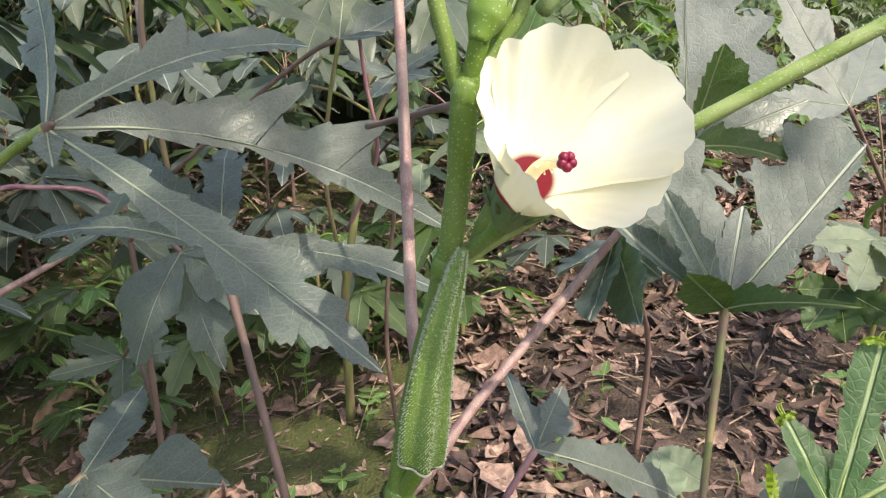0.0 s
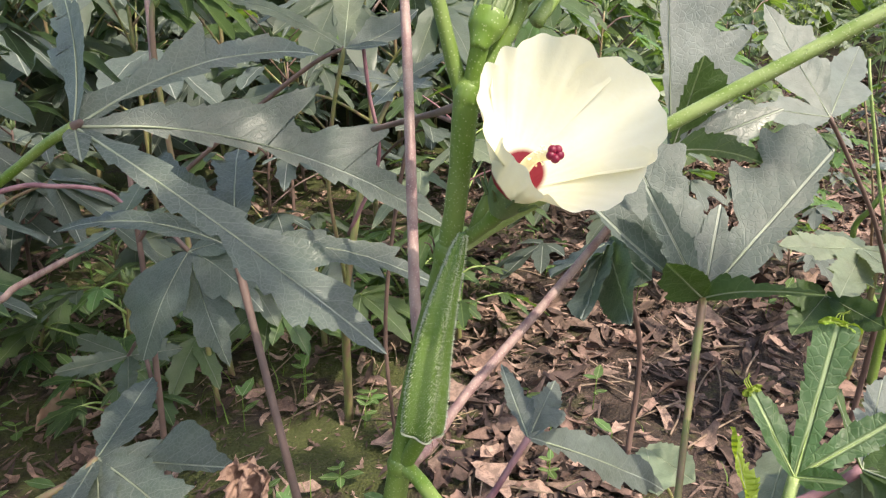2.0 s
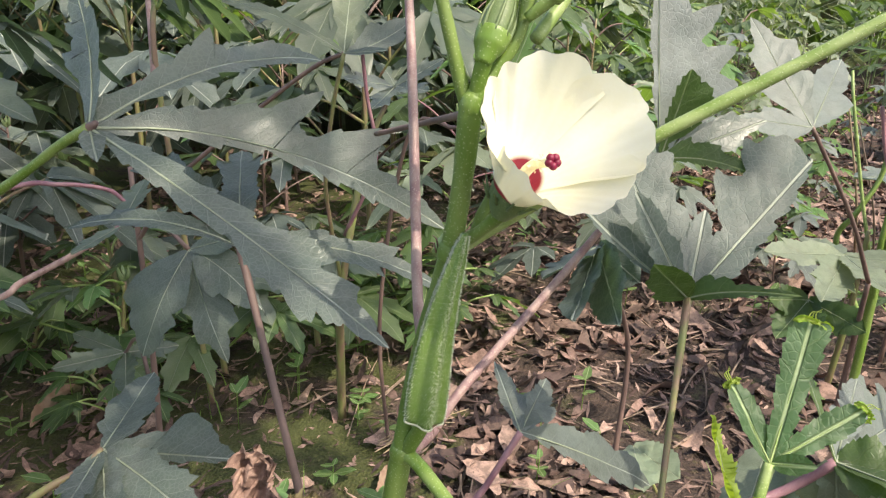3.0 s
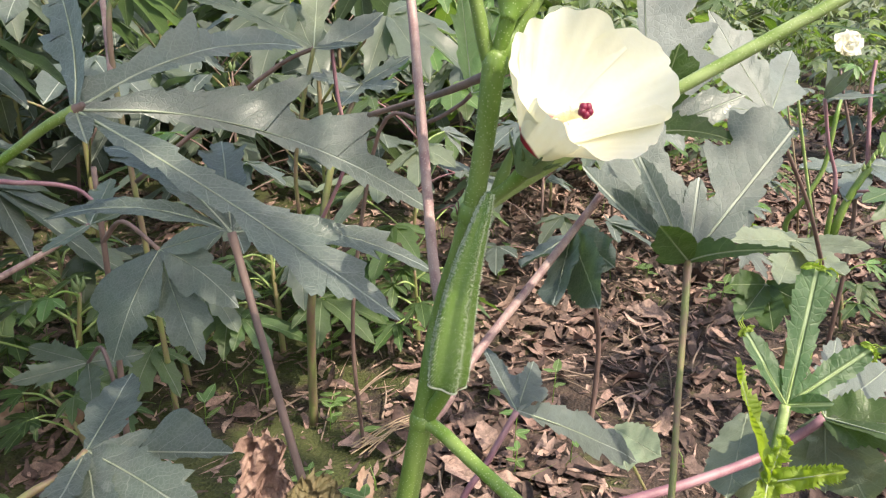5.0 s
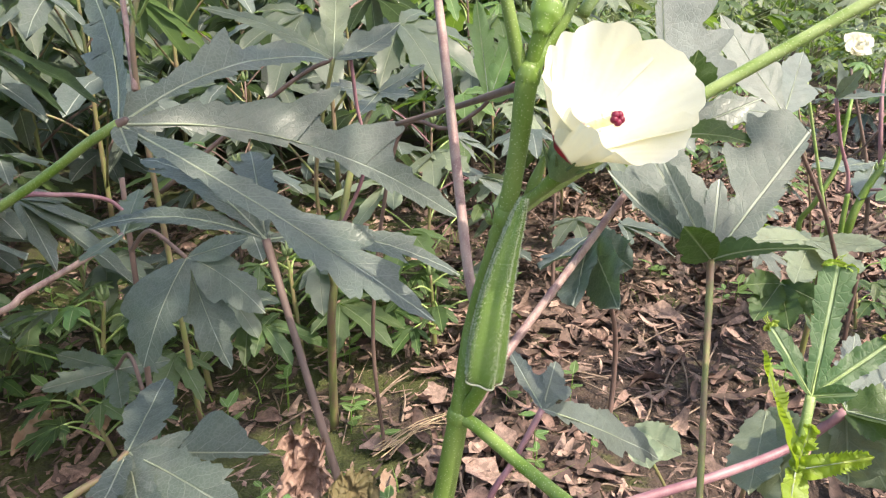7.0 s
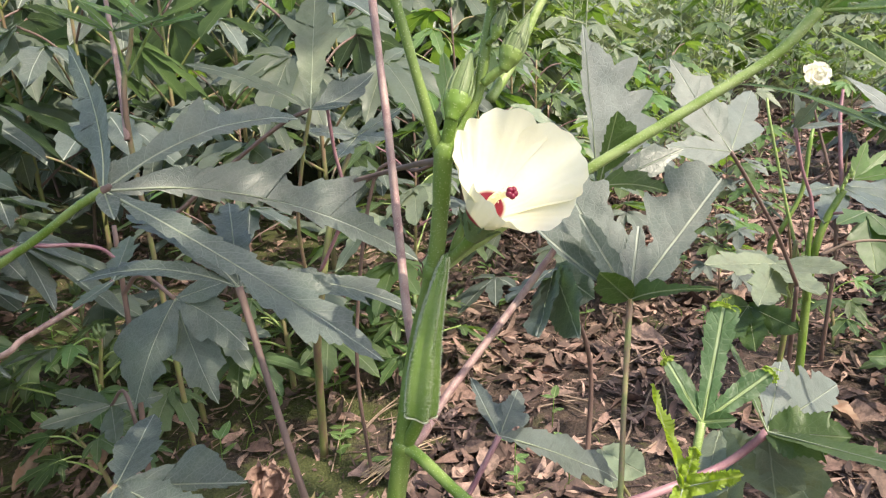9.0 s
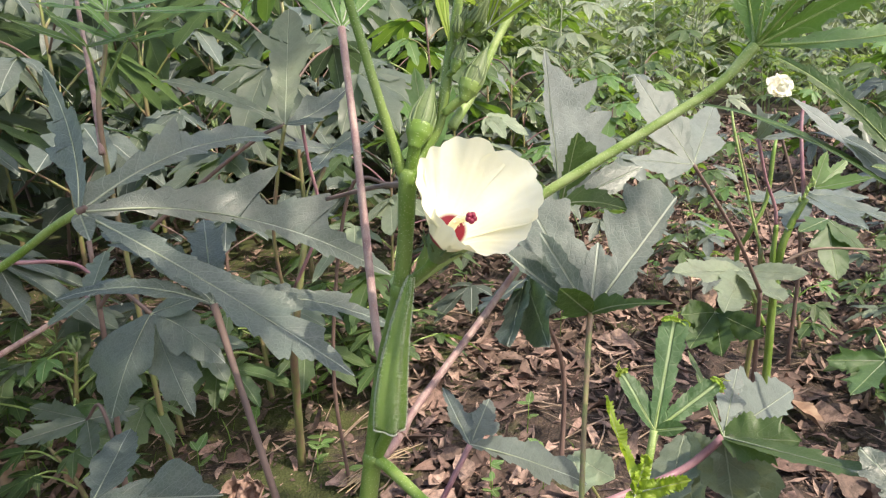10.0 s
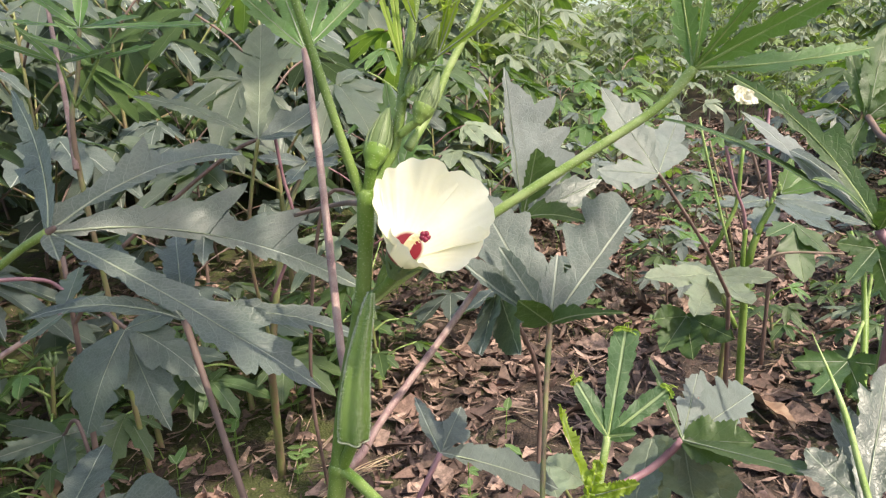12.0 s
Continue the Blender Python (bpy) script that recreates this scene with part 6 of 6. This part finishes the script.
def field():
    rng = random.Random(11)
    protos = [field_plant(30 + i, h, n, sz, m, st) for i, (h, n, sz, m, st) in enumerate((
        (0.62, 13, 1.0, (LEAF_SHEEN, LEAF_FIELD, LEAF_PALE), (STEM_LIGHT, STEM_MAUVE)),
        (0.5, 10, 1.1, (LEAF_GREY, LEAF, LEAF_BLUE), (STEM_BROWN, STEM_TWO)),
        (0.72, 15, 1.05, (LEAF_SHEEN, LEAF_FIELD, LEAF_FRESH), (STEM_LIGHT, STEM_TWO)),
        (0.42, 10, 0.9, (LEAF_FIELD, LEAF_DEEP, LEAF_GREY), (STEM_TWO, STEM_BROWN)),
        (0.56, 11, 1.12, (LEAF, LEAF_BLUE, LEAF_GREY), (STEM_BROWN, STEM_TWO))))]
    spots = []
    tries = 0
    while len(spots) < 160 and tries < 14000:
        tries += 1
        x, y = rng.uniform(-3.4, 4.2), rng.uniform(-2.4, 5.2)
        if open_ground(x, y) or any(math.hypot(x - a, y - b) < 0.28 for a, b in spots):
            continue
        if -0.9 < x < 0.25 and y < 2.7 and rng.random() < 0.6 or x < 0.2 and y < 4.6 and rng.random() < 0.4:
            continue
        if y < 0.9 and rng.random() < 0.75 or lane(x, y) and rng.random() < 0.7:
            continue
        spots.append((x, y))
    for i, (x, y) in enumerate(spots):
        far = max(0, min(2.5, y - 1.6))
        open_side = max(0, min(1, (x - 0.3) / 0.5)) * max(0, min(1, (5.8 - y) / 0.8))
        size = rng.uniform(0.9, 1.12) * (1 + 0.15 * far) * (1 - 0.27 * open_side) * (0.62 if lane(x, y) else 1)
        m = pose(x, y, ground_height(x, y), 0, 0, rng.uniform(0, 360)) @ Matrix.Diagonal((size, size, size * (1 + 0.11 * far) * (1 - 0.1 * open_side), 1))
        if i < len(protos):
            protos[i].matrix_basis = m
        else:
            copy_thing(rng.choice((protos[1], protos[1], protos[4], protos[4], protos[3]) if x < 0.2 else (protos[0], protos[2], protos[2], protos[3])), m)


field()


# young plants low over the mossy soil and beside the lane
def seedlings():
    rng = random.Random(58)
    protos = [field_plant(70 + i, h, n, sz, m, (STEM, STEM_LIGHT), "young dark green okra plant low over mossy soil", "young okra plants") for i, (h, n, sz, m) in enumerate((
        (0.17, 8, 0.55, (LEAF_DEEP, LEAF_FIELD, LEAF_DEEP)), (0.23, 9, 0.62, (LEAF_FIELD, LEAF_DEEP, LEAF))))]
    spots = ((-0.62, 1.22), (-0.74, 1.42), (-0.5, 1.47), (-0.3, 1.62), (-0.86, 1.66), (-0.62, 1.75), (-0.36, 1.9), (-0.1, 1.8), (-1.0, 1.45), (0.06, 1.66), (1.3, 1.75), (1.5, 1.5), (1.62, 1.95), (1.36, 1.3))
    for i, (x, y) in enumerate(spots):
        m = pose(x, y, ground_height(x, y), 0, 0, rng.uniform(0, 360)) @ Matrix.Scale(rng.uniform(0.8, 1.15), 4)
        if i < len(protos):
            protos[i].matrix_basis = m
        else:
            copy_thing(rng.choice(protos), m)


seedlings()


def far_field():
    """The rest of the field: one object, many plants."""
    shapes = []
    for i in range(5):
        lean, spec, rng = field_shape(80 + i, 0.62 + 0.05 * i, 13, 1.05)
        bm = bmesh.new()
        uv = bm.loops.layers.uv.new("UVMap")
        for node, hub, w, L, s in spec:
            field_leaf(bm, uv, hub, w - Vector((0, 0, 0.2)), L * 0.85, rng, 5, 1)
        tube([(0, 0, -0.03), lean + Vector((0, 0, 0.62 + 0.05 * i))], (0.008, 0.004), 5, 2, bm)
        for node, hub, w, L, s in spec:
            tube([node, hub], (0.0036, 0.003), 3, 1, bm)
        bm.verts.index_update()
        v = np.array([p.co[:] for p in bm.verts])
        f = [[p.index for p in q.verts] for q in bm.faces if len(q.verts) == 4]
        u = np.array([[l[uv].uv[:] for l in q.loops] for q in bm.faces if len(q.verts) == 4])
        shapes.append((v, np.array(f), u.reshape(-1, 2)))
        bm.free()
    rng = random.Random(5)
    vs, fs, us, kinds, base = [], [], [], [], 0
    for k in range(1150):
        y = 4.8 + 30 * rng.random() ** 2.0
        x = rng.uniform(-1, 1) * (2.5 + y * 0.95) + 0.3
        if lane(x, y) and y < 6.5:
            continue
        v, f, u = shapes[rng.randrange(5)]
        low = x > 0.2 * y + 0.3 and y < 9
        if low and rng.random() < 0.45:
            continue
        a, sc = rng.uniform(0, 6.28), rng.uniform(1.4, 1.9) * (0.55 if low else 1) * (1 + 0.055 * max(0, y - 5))
        rot = np.array(((math.cos(a), -math.sin(a), 0), (math.sin(a), math.cos(a), 0), (0, 0, 1)))
        vs.append(v @ rot.T * (sc, sc, sc * 1.15) + (x, y, 0))
        fs.append(f + base)
        us.append(u)
        # right side draws more pale and bright leaves, as colour for sunlight
        kinds += [1 if x < 0.05 * y + rng.uniform(-0.5, 0.3) and rng.random() < 0.7 else rng.choice((0, 2, 2, 3))] * len(f)
        base += len(v)
    me = bpy.data.meshes.new("far_okra_field")
    me.from_pydata(np.concatenate(vs).tolist(), [], np.concatenate(fs).tolist())
    me.uv_layers.new(name="UVMap").data.foreach_set("uv", np.concatenate(us).ravel())
    me.materials.append(LEAF_FAR)
    me.materials.append(LEAF)
    me.materials.append(LEAF_PALE)
    me.materials.append(LEAF_FIELD)
    me.polygons.foreach_set("material_index", kinds)
    me.polygons.foreach_set("use_smooth", [True] * len(me.polygons))
    tagged(new("far_okra_field", me), "dense sunlit field of green okra plants", "field", kind="stuff")


# bright base colour carries part of the sunlight on far leaves
LEAF_FAR = leaf_material("leaf_field_green", (0.24, 0.33, 0.11), (0.24, 0.32, 0.13), (0.36, 0.52, 0.07), dust=0.25, through_share=0.4)
far_field()


# ---- unseen tree added behind the walker, so its crown shades the far side of the bed ----
def added_shade_tree():
    foot = Vector((-1.5, -2.1, 0))
    tree = thing("tree", foot, "unseen leafy tree added for shade, with grey-brown trunk", "tree")
    rng = random.Random(77)
    fork = Vector((-1.2, -1.7, 2.3))
    part("trunk", tube([foot - Vector((0, 0, 0.1)), foot + Vector((0.05, 0.1, 1.0)), fork], (0.16, 0.12, 0.09), 14, 20), TWIG, tree)
    heads = [Vector(c) for c in ((0.9, -0.55, 3.5), (1.08, -0.15, 3.45), (0.5, 0.1, 3.7), (-0.2, -0.6, 3.6), (-0.9, 0.3, 3.9), (-1.6, -0.9, 3.8), (-0.5, -1.7, 3.9), (-2.2, -2.0, 3.8))]
    for h in heads:
        part("limb", tube([fork, fork.lerp(h, 0.5) + Vector((0, 0, 0.15)), h], (0.05, 0.03, 0.012), 8, 14), TWIG, tree)
    vs, fs, us = [], [], []
    for h in heads:
        for _ in range(330):
            q = h + Vector((rng.gauss(0, 0.3), rng.gauss(0, 0.3), rng.gauss(0, 0.2)))
            d = Vector((rng.uniform(-1, 1), rng.uniform(-1, 1), rng.uniform(-0.6, 0.3))).normalized()
            s = d.cross(Vector((rng.uniform(-0.4, 0.4), rng.uniform(-0.4, 0.4), 1))).normalized()
            L, W = rng.uniform(0.08, 0.15), rng.uniform(0.025, 0.045)
            b = len(vs)
            for t, w in ((0, 0.1), (0.35, 1), (0.7, 0.75), (1, 0.05)):
                p = q + d * L * t - Vector((0, 0, 0.03 * t * t))
                vs += [tuple(p - s * W * w), tuple(p + s * W * w)]
                us += [(-W * w, L * t), (W * w, L * t)]
            fs += [(b, b + 1, b + 3, b + 2), (b + 2, b + 3, b + 5, b + 4), (b + 4, b + 5, b + 7, b + 6)]
    me = bpy.data.meshes.new("crown")
    me.from_pydata([tuple(Vector(v) - foot) for v in vs], [], fs)
    uv = me.uv_layers.new(name="UVMap")
    uv.data.foreach_set("uv", [c for f in fs for i in f for c in us[i]])
    me.materials.append(LEAF)
    crown = new("crown", me)
    crown.parent = tree


added_shade_tree()

# ---- litter, twigs, weeds ----
def litter_density(x, y):
    d = 0.35 + 0.65 * max(0, min(1, (x + 0.25) / 0.5)) * max(0, min(1, (2.6 - x) / 1.0))
    return d * max(0.05, 0.5 + 0.9 * noise.noise(Vector((x * 2.6, y * 2.6, 9))))


def dry_leaf_mesh(seed):
    rng = random.Random(seed)
    L, W = rng.choice((rng.uniform(0.03, 0.06), rng.uniform(0.05, 0.1))), rng.uniform(0.005, 0.019)
    c1, c2 = rng.uniform(-1.1, 1.2), rng.uniform(-0.9, 1.5)
    verts, faces = [], []
    n = 5
    for i in range(n + 1):
        s = i / n
        w = W * rng.uniform(0.72, 1.15) * math.sin(math.pi * (0.04 + 0.92 * s)) ** 0.7 * (1 + 0.35 * math.sin(9 * s + seed) * math.sin(4 * s + 2 * seed))
        for k in (-1, 0, 1):
            verts.append(((s - 0.5) * L, k * w + 0.004 * math.sin(4 * s + seed), c1 * 0.02 * (s - 0.5) ** 2 * 4 + c2 * abs(k) * w * 0.6 + 0.002 * rng.random()))
    for i in range(n):
        for k in range(2):
            a = i * 3 + k
            faces.append((a, a + 1, a + 4, a + 3))
    return verts, faces


def litter():
    rng = random.Random(21)
    kinds = [dry_leaf_mesh(i) for i in range(24)]
    meshes = []
    for v, f in kinds:
        me = bpy.data.meshes.new("dry_leaf")
        me.from_pydata(v, [], f)
        me.materials.append(LITTER)
        me.polygons.foreach_set("use_smooth", [True] * len(me.polygons))
        meshes.append(me)
    vs, fs, base, singles = [], [], 0, 0
    for _ in range(32000):
        x, y = rng.uniform(-1.8, 3.0), rng.uniform(0.5, 4.2)
        if _ > 27000:
            y = rng.uniform(2.5, 9)
            x = 0.3 + 0.5 * y + rng.uniform(-0.9, 2.0)
        elif rng.random() > litter_density(x, y):
            continue
        sc = 0.45 + 1.25 * rng.random() ** 1.5 + 0.12 * max(0, y - 2.5)
        m = pose(x, y, ground_height(x, y) + rng.uniform(0.003, 0.02), rng.gauss(0, 20), rng.gauss(0, 17), rng.uniform(0, 360)) @ Matrix.Diagonal((sc, sc, sc, 1))
        i = rng.randrange(24)
        if singles < 260 and 0.2 < x < 0.95 and 1.05 < y < 1.75:
            ob = new("dry_leaf", meshes[i])
            ob.parent = ground
            ob.matrix_basis = m
            singles += 1
            continue
        v, f = kinds[i]
        vs += [tuple(m @ Vector(p)) for p in v]
        fs += [tuple(k + base for k in q) for q in f]
        base += len(v)
    for _ in range(16000):
        x, y = rng.uniform(-1.5, 2.2), rng.uniform(0.7, 3.2)
        q = Vector((x, y, ground_height(x, y) + rng.uniform(0.0, 0.012)))
        a, L = rng.uniform(0, 6.28), rng.uniform(0.003, 0.012) if rng.random() < 0.7 else rng.uniform(0.015, 0.04)
        d = Vector((math.cos(a), math.sin(a), rng.uniform(-0.4, 0.4))) * L
        w = Vector((-math.sin(a), math.cos(a), rng.uniform(-0.5, 0.5))) * min(L, 0.012) * rng.uniform(0.12, 0.5)
        vs += [tuple(q - d - w * 0.3), tuple(q + w), tuple(q + d), tuple(q - w)]
        fs.append((base, base + 1, base + 2, base + 3))
        base += 4
    me = bpy.data.meshes.new("leaf_litter")
    me.from_pydata(vs, [], fs)
    me.materials.append(LITTER)
    me.polygons.foreach_set("use_smooth", [True] * len(me.polygons))
    tagged(new("leaf_litter", me), "scattered dry pinkish-brown fallen leaves on soil", "leaf litter", kind="stuff")
    for k in range(110):
        x, y = rng.uniform(-0.6, 1.4), rng.uniform(0.75, 2.2)
        a, L = rng.uniform(0, 6.28), rng.uniform(0.05, 0.24)
        z = ground_height(x, y) + 0.012
        d = Vector((math.cos(a), math.sin(a), rng.uniform(-0.05, 0.12)))
        tw = thing("twig", (x, y, z), "thin dry grey-brown twig lying on the soil", "twig", "twigs on the ground")
        q = Vector((x, y, z))
        part("stick", tube([q - d * L / 2, q + Vector((rng.uniform(-0.01, 0.01), rng.uniform(-0.01, 0.01), 0.004)), q + d * L / 2], (0.0026, 0.0022, 0.0012), 6, 10, wave=0.3), TWIG, tw)


litter()


SPROUTS = ((-0.286, 1.37, 0), (0.042, 1.625, 0), (-0.133, 1.345, 0), (-1.036, 1.93, 0), (-1.188, 2.022, 0), (-0.891, 1.768, 0), (-0.656, 1.505, 0), (-0.272, 1.039, 0), (0.252, 1.133, 0), (0.249, 1.092, 0), (-0.284, 1.35, 0), (-1.035, 1.661, 0), (-0.209, 1.502, 0))


def weeds():
    rng = random.Random(33)
    for k in range(110 + len(SPROUTS)):
        x, y = SPROUTS[k - 110][:2] if k >= 110 else (rng.uniform(-1.4, 0.1), rng.uniform(0.75, 2.0)) if k < 80 else (rng.uniform(0.0, 1.6), rng.uniform(0.9, 2.6))
        z = ground_height(x, y)
        h = rng.uniform(0.03, 0.13)
        w = thing("weed", (x, y, z), "small bright green weed seedling in the soil", "weed", "weeds")
        part("stem", tube([(x, y, z - 0.005), (x + 0.004, y, z + h)], (0.0013, 0.001), 6, 4), GRASS, w)
        for j in range(rng.choice((3, 4, 5))):
            a = j * 2.3 + rng.random()
            hub = Vector((x + 0.004, y, z + h * (0.6 + 0.4 * (j % 2))))
            L = rng.uniform(0.02, 0.05)
            bm = bmesh.new()
            uv = bm.loops.layers.uv.new("UVMap")
            lobe(bm, uv, hub, hub + Vector((math.cos(a) * L, math.sin(a) * L, rng.uniform(-0.2, 0.5) * L)), L * 0.3, teeth=2, deep=0.05, base=0.15, peak=0.5, n=8, m=1, seed=rng.random() * 9)
            part("leaf", bm, LEAF_FRESH, w)
    vs, fs = [], []
    for k in range(1500):
        x, y = rng.uniform(-1.9, 2.6), rng.uniform(0.7, 4.5)
        if noise.noise(Vector((x * 1.6, y * 1.6, 40))) < 0.12:
            continue
        z = ground_height(x, y)
        a, L = rng.uniform(0, 6.28), rng.uniform(0.03, 0.11)
        d, s = Vector((math.cos(a), math.sin(a), 0)), Vector((-math.sin(a), math.cos(a), 0)) * rng.uniform(0.001, 0.0025)
        q = Vector((x, y, z - 0.004))
        b = len(vs)
        for t in (0, 0.5, 1):
            p = q + d * (L * 0.6 * t * t) + Vector((0, 0, L * (t - 0.25 * t * t)))
            ww = s * (1 - 0.9 * t)
            vs += [tuple(p - ww), tuple(p + ww)]
        fs += [(b, b + 1, b + 3, b + 2), (b + 2, b + 3, b + 5, b + 4)]
    me = bpy.data.meshes.new("grass")
    me.from_pydata(vs, [], fs)
    me.materials.append(GRASS)
    tagged(new("grass", me), "thin tufts of green grass between the plants", "grass", kind="stuff")
    blade = thing("grass_blade", (0.457, 0.29, 0.584), "single long green grass blade", "grass")
    part("blade", tube([(0.454, 0.276, 0.568), (0.452, 0.295, 0.6), (0.45, 0.323, 0.646), (0.447, 0.361, 0.688)], (0.0024, 0.0026, 0.0022, 0.0003), 6, 24), STEM_LIGHT, blade)


weeds()
